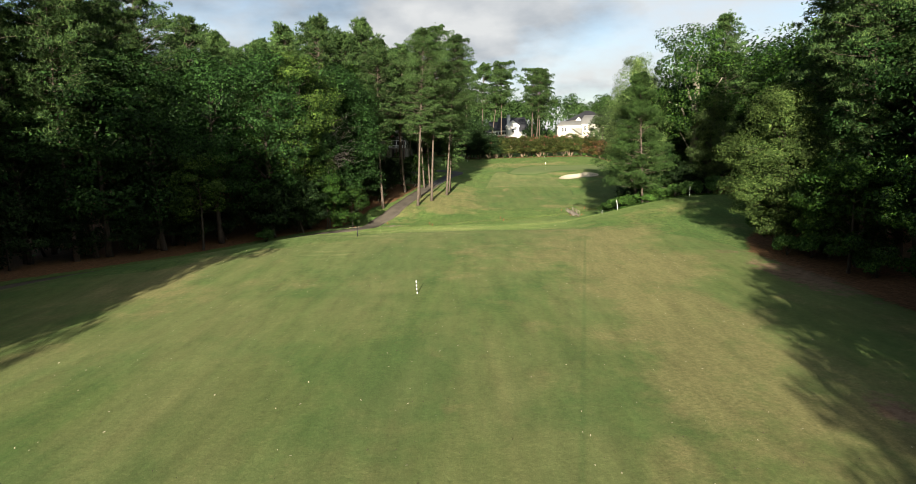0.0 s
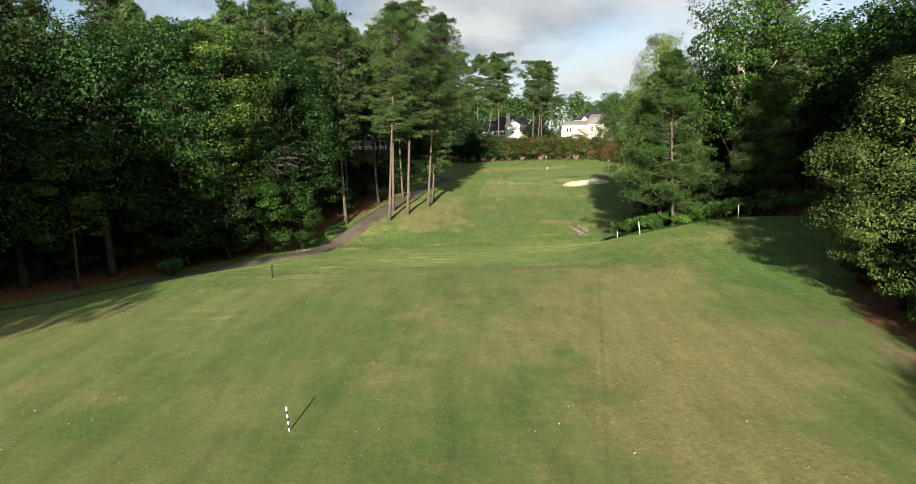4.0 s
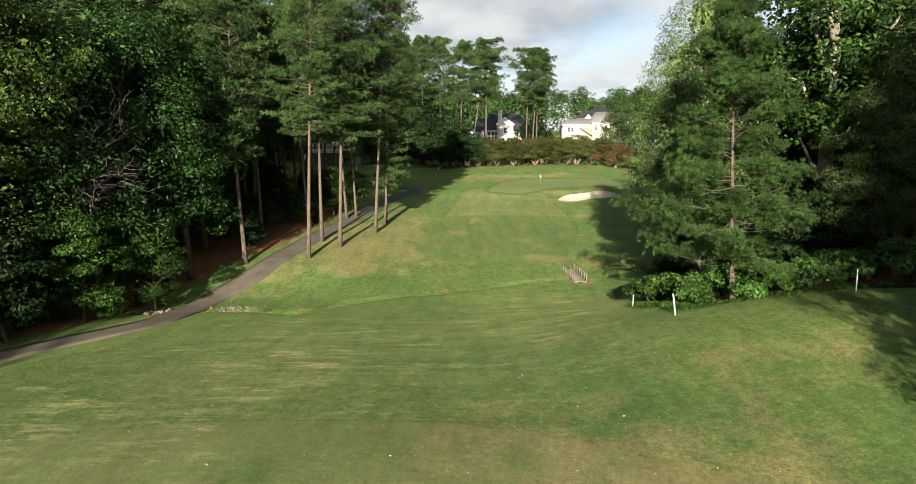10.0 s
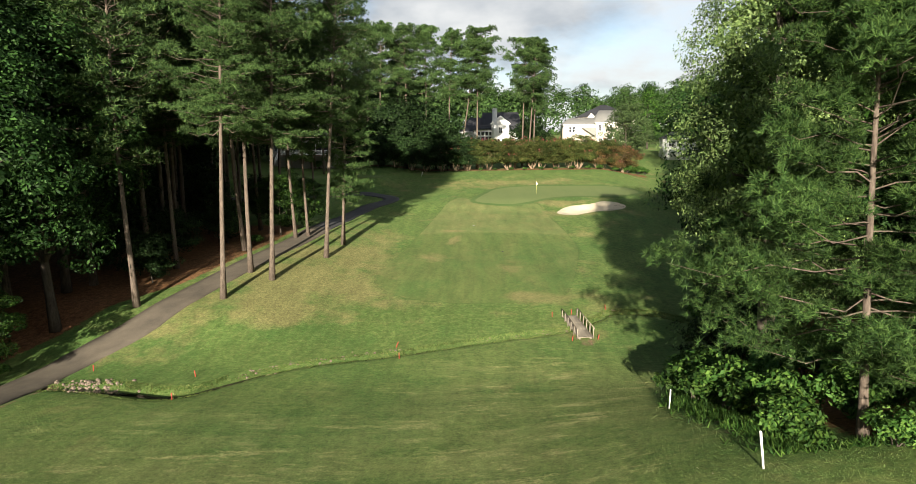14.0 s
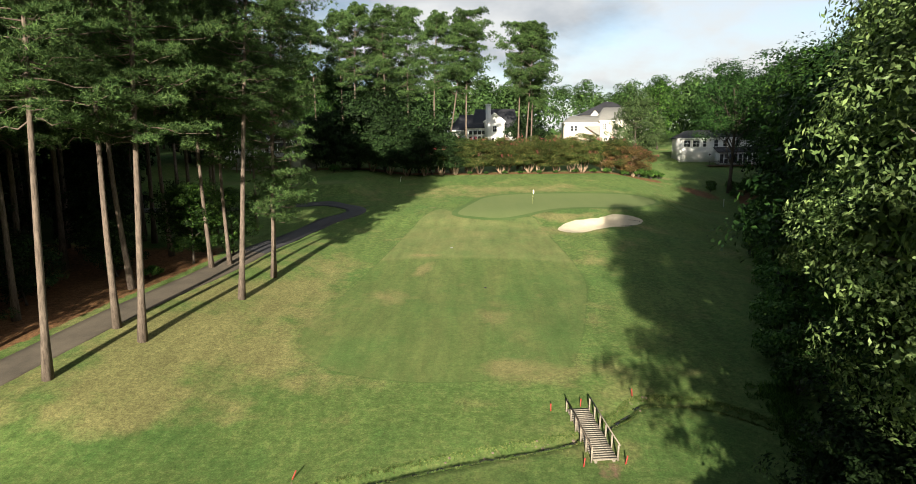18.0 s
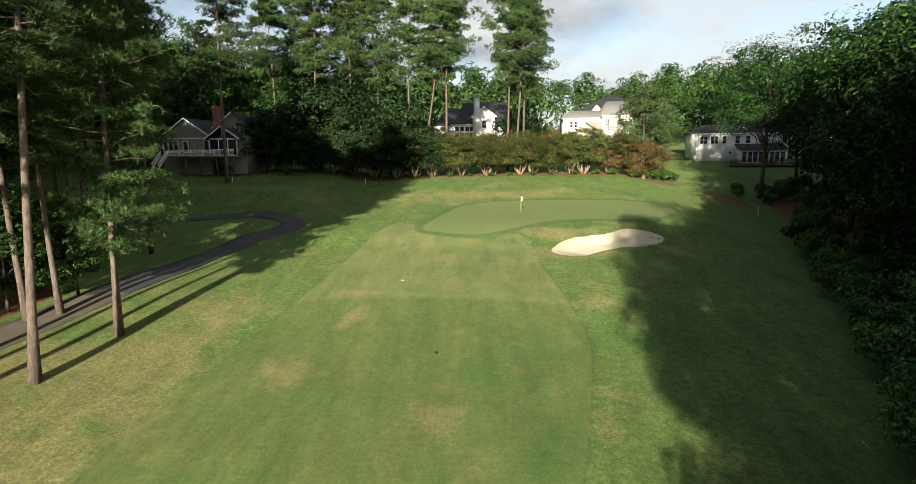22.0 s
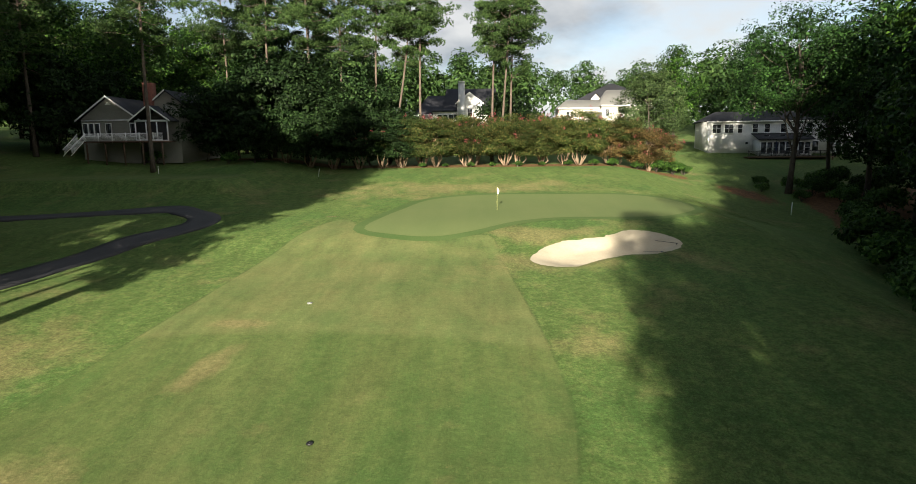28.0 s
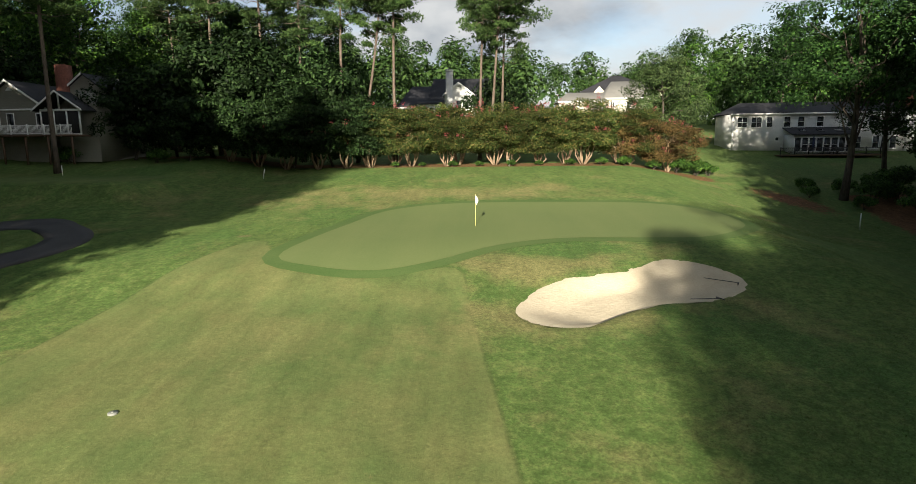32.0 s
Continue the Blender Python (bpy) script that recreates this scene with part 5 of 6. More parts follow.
for k in range(330):
    y = 264 + 150 * rng.rand() ** 1.4
    x = rng.uniform(-0.62, 0.66) * (y - 60) + 20
    if 0 < x < 34 and y < 267 or 38 < x < 78 and y < 303:
        continue
    hgt, wid = rng.uniform(16, 23), rng.uniform(9, 14)
    spiky = rng.rand() < 0.3
    z0 = height(x, y)
    up = units(rng, 15, -0.35)
    c = up * (wid * 0.34, wid * 0.34, hgt * 0.36) * ((0.6, 0.6, 1.2) if spiky else (1, 1, 1)) + (x, y, z0 + hgt * 0.55)
    for q in c:
        u = units(rng, 46, -0.6)
        out = q - (x, y, z0 + hgt * 0.5)
        r = wid * (0.15 + 0.09 * rng.rand())
        leaves(fw, rng, q + u * r * (0.8 + 0.25 * rng.rand(46))[:, None] * (1.1, 1.1, 0.8), u * 0.9 + out / np.linalg.norm(out) * 0.6 + (0, 0, 0.4), 0.7)
    dark = units(rng, 130)
    leaves(fw, rng, dark * (wid * 0.36, wid * 0.36, hgt * 0.42) + (x, y, z0 + hgt * 0.42), dark, 1.3)
far_woods = part("far_woods", fw, FAR_LEAF, None)
tagged(far_woods, "wooded green rise in the distance behind the houses", "woods", kind="stuff")


# ---- buildings ----
def siding(name, col, pitch=5.5):
    k = Nodes(name, 0.55, 0.3)
    sp = k.n.new("ShaderNodeSeparateXYZ")
    k.l.new(k.c.outputs["Object"], sp.inputs[0])
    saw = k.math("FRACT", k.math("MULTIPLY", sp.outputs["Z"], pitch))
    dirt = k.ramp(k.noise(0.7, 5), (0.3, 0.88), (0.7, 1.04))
    # the darker line at each board's foot paints the lap's shade
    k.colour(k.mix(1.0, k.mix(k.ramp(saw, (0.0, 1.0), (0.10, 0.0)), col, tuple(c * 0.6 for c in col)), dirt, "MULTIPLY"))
    k.bump(saw, 0.6, 0.02)
    return k.m


def shingle(name, dark, light):
    k = Nodes(name, 0.9, 0.2)
    f = k.noise(3.0, 5, 0.7, (1, 1, 4))
    k.colour(k.mix(0.4, k.ramp(f, (0.3, dark), (0.7, light)), k.ramp(k.noise(0.35, 4), (0.3, dark), (0.7, light))))
    k.bump(f, 0.5, 0.03)
    return k.m


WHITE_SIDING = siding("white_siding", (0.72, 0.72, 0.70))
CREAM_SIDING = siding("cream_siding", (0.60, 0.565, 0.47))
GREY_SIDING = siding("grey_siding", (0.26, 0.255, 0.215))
WHITE_TRIM = plain("white_trim", (0.82, 0.82, 0.80), 0.5, 0.05)
DARK_ROOF = shingle("dark_shingles", (0.022, 0.023, 0.027), (0.06, 0.06, 0.066))
GREY_ROOF = shingle("grey_shingles", (0.16, 0.16, 0.148), (0.25, 0.245, 0.22))
BRICKWORK = plain("red_brickwork", (0.17, 0.065, 0.045), 0.85, 0.35, 5)
GLASS = Nodes("window_glass", 0.06, 0.6)
GLASS.colour(GLASS.ramp(GLASS.noise(0.5, 2), (0.3, (0.012, 0.015, 0.018)), (0.7, (0.03, 0.035, 0.04))))
SCREEN = plain("dark_screen", (0.02, 0.02, 0.02), 0.9, 0.2)
DECK_WOOD = plain("brown_deck_boards", (0.12, 0.07, 0.045), 0.8, 0.25)
BLACK_METAL = plain("black_metal", (0.015, 0.015, 0.016), 0.45, 0.2)


def window(host, x, z, w, h, y=0.0, cols=2, rows=2, glass=None):
    """A window on a wall that faces -y: frame with bars, sill and a pane behind."""
    t = 0.09
    v = [(px, py, pz) for py in (y - 0.06, y + 0.03) for o in (t, 0.0) for px, pz in ((x - o, z - o), (x + w + o, z - o), (x + w + o, z + h + o), (x - o, z + h + o))]
    q = []
    for i in range(4):
        j = (i + 1) % 4
        q += [(i, j, 4 + j, 4 + i), (8 + j, 8 + i, 12 + i, 12 + j), (j, i, 8 + i, 8 + j), (4 + i, 4 + j, 12 + j, 12 + i)]
    win = part("window", Geo().add(v, q), WHITE_TRIM, host)
    for c in range(1, cols):
        part("mullion", Geo().box(x + w * c / cols - 0.03, y - 0.045, z, x + w * c / cols + 0.03, y, z + h), WHITE_TRIM, win)
    for r in range(1, rows):
        part("glazing_bar", Geo().box(x, y - 0.04, z + h * r / rows - 0.025, x + w, y - 0.005, z + h * r / rows + 0.025), WHITE_TRIM, win)
    part("pane", Geo().box(x, y - 0.02, z, x + w, y + 0.02, z + h), glass or GLASS.m, win, "dark reflecting glass")
    part("sill", Geo().box(x - t - 0.04, y - 0.12, z - t - 0.05, x + w + t + 0.04, y - 0.062, z - t + 0.01), WHITE_TRIM, win)
    return win


def gable_roof(x0, x1, y0, y1, z, rise, over=0.35, thick=0.16, along="y"):
    """Two slabs over a rectangle. along: the way of the ridge."""
    g = Geo()
    if along == "y":
        xm = (x0 + x1) / 2
        k = rise / (xm - x0)
        for a, s in ((x0, 1), (x1, -1)):
            e = a - s * over
            ez = z - over * k
            o = [(e, y0 - over, ez), (xm, y0 - over, z + rise), (xm, y0 - over, z + rise + thick), (e, y0 - over, ez + thick)]
            if s < 0:
                o = o[::-1]
            g.prism(o, np.array((0, y1 - y0 + 2 * over, 0)))
    else:
        ym = (y0 + y1) / 2
        k = rise / (ym - y0)
        for a, s in ((y0, 1), (y1, -1)):
            e = a - s * over
            ez = z - over * k
            o = [(x0 - over, e, ez), (x0 - over, ym, z + rise), (x0 - over, ym, z + rise + thick), (x0 - over, e, ez + thick)]
            if s > 0:
                o = o[::-1]
            g.prism(o, np.array((x1 - x0 + 2 * over, 0, 0)))
    return g


def hip_roof(x0, x1, y0, y1, z, rise, run, over=0.4, thick=0.15):
    g = Geo()
    x0, x1, y0, y1 = x0 - over, x1 + over, y0 - over, y1 + over
    ym = (y0 + y1) / 2
    v = np.array([(x0, y0, z), (x1, y0, z), (x1, y1, z), (x0, y1, z), (x0 + run, ym, z + rise), (x1 - run, ym, z + rise)])
    g.add(v + (0, 0, thick), [(0, 1, 5, 4), (2, 3, 4, 5)], [(1, 2, 5), (3, 0, 4)])
    g.add(np.vstack([v[:4], v[:4] + (0, 0, thick)]), [(0, 3, 2, 1), (0, 1, 5, 4), (1, 2, 6, 5), (2, 3, 7, 6), (3, 0, 4, 7)])
    return g


def gable_wall(x0, x1, y0, y1, z0, z1, rise, along="y"):
    """A block with gable ends under a ridge that runs along."""
    g = Geo()
    if along == "y":
        o = [(x0, y0, z0), (x1, y0, z0), (x1, y0, z1), ((x0 + x1) / 2, y0, z1 + rise), (x0, y0, z1)]
        return g.prism(o, np.array((0, y1 - y0, 0)))
    o = [(x0, y0, z0), (x0, y0, z1), (x0, (y0 + y1) / 2, z1 + rise), (x0, y1, z1), (x0, y1, z0)]
    return g.prism(o[::-1], np.array((x1 - x0, 0, 0)))


def railing(host, a, b, z, h, mat, gap=0.13, post_gap=1.9, name="railing"):
    a, b = np.array(a, float), np.array(b, float)
    L = np.linalg.norm(b - a)
    d = (b - a) / L
    rail = Geo()
    for hh in (h, 0.1):
        rail.tube([(*a, z + hh), (*b, z + hh)], [0.045, 0.045], 4)
    for k in range(int(L / gap)):
        p = a + d * gap * (k + 0.5)
        rail.box(p[0] - 0.018, p[1] - 0.018, z + 0.1, p[0] + 0.018, p[1] + 0.018, z + h)
    r = part(name, rail, mat, host)
    for k in range(int(L / post_gap) + 1):
        p = a + d * min(L, post_gap * k)
        part("post", Geo().box(p[0] - 0.055, p[1] - 0.055, z - 0.25, p[0] + 0.055, p[1] + 0.055, z + h + 0.12), mat, r)
    return r


def white_house():
    """Two-storey white house with a glazed sunroom and a deck."""
    h = thing("white_house", pose(63.2, 224.9, 10.9, 0, 0, -5), "two-storey white clapboard house with dark hipped roof and sunroom", "house")
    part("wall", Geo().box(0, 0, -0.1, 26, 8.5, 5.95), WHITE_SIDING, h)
    part("foundation", Geo().box(0.05, 0.06, -3.5, 25.95, 8.4, -0.1), BRICKWORK, h, "red brick foundation")
    roof = part("roof", hip_roof(0, 26, 0, 8.5, 5.95, 1.75, 2.6), DARK_ROOF, h, "dark shingle hipped roof")
    part("fascia", Geo().box(-0.42, -0.46, 5.78, 26.42, -0.405, 6.0), WHITE_TRIM, roof)
    part("corner_board", Geo().box(-0.03, -0.03, -0.1, 0.16, 0.0, 5.9), WHITE_TRIM, h)
    for x, w, c in ((0.7, 1.4, 2), (2.75, 1.45, 2), (5.0, 0.75, 1), (7.5, 0.85, 1), (9.5, 0.85, 1), (12.2, 0.9, 1), (16.5, 0.9, 1), (19.5, 1.5, 2), (23, 0.9, 1)):
        window(h, x, 3.95, w, 1.45, 0.0, c, 2)
    window(h, 6.4, 1.9, 0.45, 0.45, 0.0, 1, 1)
    for x, w, c in ((20.3, 0.85, 1), (21.5, 0.85, 1), (22.7, 0.85, 1), (17.6, 1.0, 1)):
        window(h, x, 0.6, w, 1.75, 0.0, c, 2)
    s = part("sunroom", Geo().box(7.6, -3.2, -0.15, 16.2, -0.004, 2.65), WHITE_SIDING, h, "white glazed sunroom")
    r = Geo().prism([(7.3, -3.6, 2.6), (7.3, -0.01, 3.7), (7.3, -0.01, 3.85), (7.3, -3.6, 2.75)][::-1], np.array((9.2, 0, 0)))
    lean = part("sunroom_roof", r, DARK_ROOF, h, "low dark lean-to roof with skylights")
    for x in (8.9, 11.4, 13.9):
        part("skylight", Geo().prism([(x, -2.6, 3.08), (x, -1.6, 3.39), (x, -1.6, 3.47), (x, -2.6, 3.16)][::-1], np.array((0.9, 0, 0))), GLASS.m, lean)
    for k in range(8):
        window(h, 7.9 + k * 1.02, 0.25, 0.8, 1.95, -3.2, 1, 2 if k % 3 else 1)
    d = part("deck", Geo().box(4.6, -6.6, -0.4, 18.5, -3.22, -0.2), DECK_WOOD, h, "raised brown timber deck")
    for x in (5, 8.2, 11.4, 14.6, 18.1):
        part("support", Geo().box(x - 0.08, -6.5, -3.2, x + 0.08, -6.34, -0.4), DECK_WOOD, d)
    railing(d, (4.7, -6.5), (18.4, -6.5), -0.2, 0.95, BLACK_METAL)
    part("downspout", Geo().tube([(24.9, -0.06, 5.8), (24.9, -0.06, -0.1), (24.7, -0.3, -2.6)], [0.06, 0.06, 0.06], 6), WHITE_TRIM, h)
    part("chimney", Geo().box(26.0, 3, -3.5, 27.2, 4.6, 9.6), BRICKWORK, h, "red brick chimney")
    u = thing("patio_umbrella", pose(72.5, 219.2, 10.72), "closed dark blue patio umbrella on a deck", "umbrella")
    part("pole", Geo().tube([(0, 0, 0), (0, 0, 2.7)], [0.025, 0.025], 6), BLACK_METAL, u)
    part("canopy", Geo().tube([(0, 0, 0.9), (0, 0, 1.3), (0, 0, 2.2), (0, 0, 2.75)], [0.16, 0.15, 0.12, 0.01], 9), plain("navy_cloth", (0.02, 0.03, 0.07), 0.9), u)
    part("base", Geo().tube([(0, 0, 0), (0, 0, 0.08)], [0.28, 0.26], 12), BLACK_METAL, u)


def patio_set(x, y, z):
    """A dark round table with four chairs on the deck."""
    t = thing("patio_table", pose(x, y, z), "round black metal patio table on a timber deck", "table")
    part("tabletop", Geo().tube([(0, 0, 0.70), (0, 0, 0.73), (0, 0, 0.74)], [0.6, 0.6, 0.57], 18), BLACK_METAL, t)
    for k in range(4):
        a = k * math.pi / 2 + 0.4
        part("leg", Geo().tube([(math.cos(a) * 0.42, math.sin(a) * 0.42, 0), (math.cos(a) * 0.3, math.sin(a) * 0.3, 0.7)], [0.022, 0.022], 6), BLACK_METAL, t)
    for k in range(4):
        a = k * math.pi / 2
        c = thing("patio_chair", pose(x + math.cos(a) * 0.95, y + math.sin(a) * 0.95, z, 0, 0, math.degrees(a) - 90), "black metal patio chair beside a round table", "chair", "patio chairs")
        part("seat", Geo().box(-0.24, -0.24, 0.41, 0.24, 0.24, 0.45), BLACK_METAL, c)
        part("backrest", Geo().box(-0.24, 0.21, 0.5, 0.24, 0.24, 0.92), BLACK_METAL, c)
        for lx in (-0.21, 0.21):
            part("leg", Geo().box(lx - 0.018, -0.22, 0, lx + 0.018, -0.18, 0.41), BLACK_METAL, c)
            part("leg", Geo().box(lx - 0.018, 0.20, 0, lx + 0.018, 0.238, 0.5), BLACK_METAL, c)


def gabled_house():
    """White house behind the pines: low wing, tall window bay, chimney and a gabled front."""
    h = thing("gabled_house", pose(8.7, 249, 14.2, 0, 0, 0), "white house with dark shingle roofs, chimney and front gable", "house")
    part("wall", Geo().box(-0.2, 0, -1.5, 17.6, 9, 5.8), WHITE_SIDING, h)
    part("wing_roof", hip_roof(-0.2, 10, 0, 9, 5.8, 4.4, 2.8), DARK_ROOF, h, "dark shingle hipped roof of the lower wing")
    part("roof", hip_roof(5.6, 18.4, 0.03, 12.2, 5.8, 6.0, 1.2), DARK_ROOF, h, "steep dark shingle roof")
    part("rear_wall", Geo().box(6.0, 9.004, -1.5, 17.6, 12, 5.8), WHITE_SIDING, h)
    part("eaves_board", Geo().box(-0.62, -0.46, 5.66, 3.4, -0.405, 5.94), WHITE_TRIM, h)
    part("bay", Geo().box(3.8, -1.4, -1.5, 9.0, -0.004, 6.4), WHITE_SIDING, h, "tall white window bay")
    part("bay_roof", Geo().prism([(3.5, -1.75, 6.4), (3.5, 0.9, 7.1), (3.5, 0.9, 7.3), (3.5, -1.75, 6.56)][::-1], np.array((5.5, 0, 0))), DARK_ROOF, h)
    part("bay_trim", Geo().box(3.6, -1.5, 6.15, 9.0, -1.404, 6.4), WHITE_TRIM, h)
    part("front_gable", gable_wall(9.0, 14.4, -1.6, 4, -1.5, 8.2, 2.1), WHITE_SIDING, h, "white front gable")
    g = part("gable_roof", gable_roof(9.0, 14.4, -1.6, 5, 8.2, 2.1, 0.3), DARK_ROOF, h)
    for s in (-1, 1):
        part("barge_board", Geo().prism([(11.7 + s * 3.05, -1.94, 7.85), (11.7, -1.94, 10.22), (11.7, -1.94, 10.52), (11.7 + s * 3.05, -1.94, 8.15)][::-s], np.array((0, 0.04, 0))), WHITE_TRIM, g)
    c = part("chimney", Geo().box(9.3, -2.3, -1.5, 10.7, -1.61, 12.5), WHITE_SIDING, h, "white clad chimney")
    part("cap", Geo().box(9.2, -2.4, 12.5, 10.8, -1.55, 12.7), WHITE_TRIM, c)
    part("flue", Geo().tube([(10.0, -1.95, 12.7), (10.0, -1.95, 13.1)], [0.16, 0.16], 8), BLACK_METAL, c)
    for x in (0.5, 1.6, 2.7):
        window(h, x, 2.4, 0.75, 1.6, -0.005, 1, 2)
    for z, hh in ((2.3, 1.9), (4.7, 1.05)):
        for x in (4.7, 5.95, 7.2, 8.3):
            window(h, x, z, 0.9, hh, -1.4, 1, 1)
    window(h, 11.3, 5.4, 0.95, 1.6, -1.6, 2, 2)
    window(h, 10.95, 2.0, 0.6, 1.7, -1.6, 1, 2)
    window(h, 12.3, 2.0, 1.3, 1.7, -1.6, 2, 2)


def cream_house():
    """Cream house seen over the hedge, its roof pale in the sun, a dark hipped roof behind."""
    h = thing("cream_house", pose(43.7, 275, 16.4, 0, 0, 0), "cream two-storey house with pale grey roofs in sunlight", "house")
    part("wall", Geo().box(0, 0, -1.5, 10.8, 8, 6.4), CREAM_SIDING, h)
    part("wing_roof", hip_roof(0, 14, 0, 8, 6.4, 2.3, 2.7), GREY_ROOF, h, "pale grey shingle roof")
    part("fascia", Geo().box(-0.42, -0.46, 6.2, 10.3, -0.405, 6.55), WHITE_TRIM, h)
    part("main_wall", Geo().box(10.8, -1.5, -1.5, 22, 9, 6.9), CREAM_SIDING, h)
    part("main_roof", hip_roof(10.8, 22, -1.5, 9, 6.9, 4.3, 2.4), GREY_ROOF, h, "pale grey hipped roof")
    part("main_fascia", Geo().box(10.38, -1.96, 6.7, 22.4, -1.905, 7.05), WHITE_TRIM, h)
    part("rear_wall", Geo().box(6.5, 9.8, -1.5, 27, 21, 9.3), CREAM_SIDING, h)
    part("rear_roof", hip_roof(6.5, 27, 9.8, 21, 9.3, 4.6, 9.6), DARK_ROOF, h, "dark shingle hipped roof")
    part("dormer", gable_wall(9.9, 12.3, 9.0, 14, 7.8, 9.6, 1.3), CREAM_SIDING, h, "small cream gable")
    part("dormer_roof", gable_roof(9.9, 12.3, 9.0, 14, 9.6, 1.3, 0.2, 0.12), DARK_ROOF, h)
    p = part("porch_roof", Geo().prism([(6.0, -0.02, 5.3), (10.78, -0.02, 5.3), (10.78, -0.02, 2.2)][::-1], np.array((0, -1.6, 0))), GREY_ROOF, h, "sloping pale porch roof")
    window(h, 1.8, 3.9, 0.75, 1.7, 0, 1, 2)
    window(h, 3.0, 3.9, 0.75, 1.7, 0, 1, 2)
    window(h, 11.7, 4.2, 0.85, 1.9, -1.5, 2, 3)
    window(h, 15.4, 4.2, 0.85, 1.9, -1.5, 2, 3)
    for x in (12.0, 13.6, 15.2, 16.8):
        window(h, x, -1.0, 1.1, 2.6, -1.5, 2, 3)


def deck_house():
    """Grey house with three gables, a screened porch and a white-railed deck on posts."""
    h = thing("deck_house", pose(-29.9, 194.6, 13.95, 0, 0, -3), "grey clapboard house with white trim, deck and screened porch", "house")
    part("wall", gable_wall(-2.4, 5.8, 2.6, 12, -3.0, 3.0, 2.9), GREY_SIDING, h)
    r = part("roof", gable_roof(-2.4, 5.8, 2.6, 12, 3.0, 2.9, 0.5), DARK_ROOF, h, "dark shingle gable roof")
    for s in (-1, 1):
        part("barge_board", Geo().prism([(1.7 + s * 4.65, 2.06, 2.62), (1.7, 2.06, 5.86), (1.7, 2.06, 6.1), (1.7 + s * 4.65, 2.06, 2.86)][::-s], np.array((0, 0.04, 0))), WHITE_TRIM, r)
    part("band_board", Geo().box(-2.4, 2.54, 2.72, 5.8, 2.6, 2.92), WHITE_TRIM, h)
    part("vent", Geo().prism([(1.3, 2.5, 4.9), (2.1, 2.5, 4.9), (1.7, 2.5, 5.3)], np.array((0, 0.09, 0))), WHITE_TRIM, h)
    b = part("rear_wall", gable_wall(4.2, 11.2, 6.5, 15, -3.0, 4.4, 2.6), GREY_SIDING, h)
    rr = part("rear_roof", gable_roof(4.2, 11.2, 6.5, 15, 4.4, 2.6, 0.4), DARK_ROOF, h, "dark shingle gable roof")
    part("barge_board", Geo().prism([(3.7, 6.06, 3.95), (7.7, 6.06, 6.95), (7.7, 6.06, 7.2), (3.7, 6.06, 4.2)], np.array((0, 0.04, 0))), WHITE_TRIM, rr)
    part("chimney", Geo().box(4.6, 6.0, -3, 5.9, 7.2, 8.1), BRICKWORK, h, "red brick chimney")
    part("gable_wall", gable_wall(6.4, 11.2, 3.4, 6.5, -3.0, 2.9, 2.0), GREY_SIDING, h)
    porch = part("porch", Geo().box(6.0, 1.4, 2.5, 10.6, 1.5, 2.75), WHITE_TRIM, h, "white-framed screened porch")
    part("rail", Geo().box(6.0, 1.4, -0.02, 10.6, 1.5, 0.1), WHITE_TRIM, porch)
    for x in (6.0, 7.5, 9.0, 10.45):
        part("post", Geo().box(x, 1.38, 0.1, x + 0.15, 1.52, 2.5), WHITE_TRIM, porch)
    part("screen", Geo().box(6.15, 1.46, 0.1, 10.45, 1.48, 2.5), SCREEN, porch)
    pr = part("porch_roof", gable_roof(5.8, 10.8, 1.3, 6, 2.75, 1.75, 0.35), DARK_ROOF, h)
    for s in (-1, 1):
        part("barge_board", Geo().prism([(8.3 + s * 2.9, 0.9, 2.45), (8.3, 0.9, 4.5), (8.3, 0.9, 4.72), (8.3 + s * 2.9, 0.9, 2.67)][::-s], np.array((0, 0.04, 0))), WHITE_TRIM, pr)
    part("king_post", Geo().box(8.22, 1.35, 2.75, 8.38, 1.45, 4.3), WHITE_TRIM, pr)
    for x in (1.1, 4.6):
        window(h, x, 0.7, 0.75, 1.65, 2.6, 1, 1)
    for x in (-2.2, -1.35, -0.5):
        window(h, x, 0.8, 0.65, 1.6, 2.6, 1, 1)
    d = part("deck", Geo().box(-0.2, -0.2, -0.22, 10.8, 2.58, -0.03), DECK_WOOD, h, "raised deck with white railing")
    for x in (0, 2.6, 5.2, 7.8, 10.5):
        part("support", Geo().box(x - 0.08, -0.1, -3.2, x + 0.08, 0.06, -0.22), DECK_WOOD, d)
    railing(d, (-0.1, -0.1), (10.7, -0.1), 0, 0.95, WHITE_TRIM)
    for k in range(10):
        part("step", Geo().box(-1.2 - 0.02, -0.25 - 0.28 * k, -0.25 - 0.2 * k, -0.25, 0.05 - 0.28 * k, -0.2 - 0.2 * k), DECK_WOOD, d)
    rail = Geo()
    for x in (-1.25, -0.22):
        rail.tube([(x, 0, 0.9), (x, -2.8, -1.1)], [0.05, 0.05], 4).tube([(x, 0, 0.1), (x, -2.8, -1.9)], [0.05, 0.05], 4)
        for k in range(16):
            y = -0.17 * k
            rail.box(x - 0.02, y - 0.02, 0.05 + y * 0.714, x + 0.02, y + 0.02, 0.9 + y * 0.714)
    part("stair_rail", rail, WHITE_TRIM, d, "white stair railing")


white_house(), gabled_house(), cream_house(), deck_house()
patio_set(75.0, 218.8, 10.72)


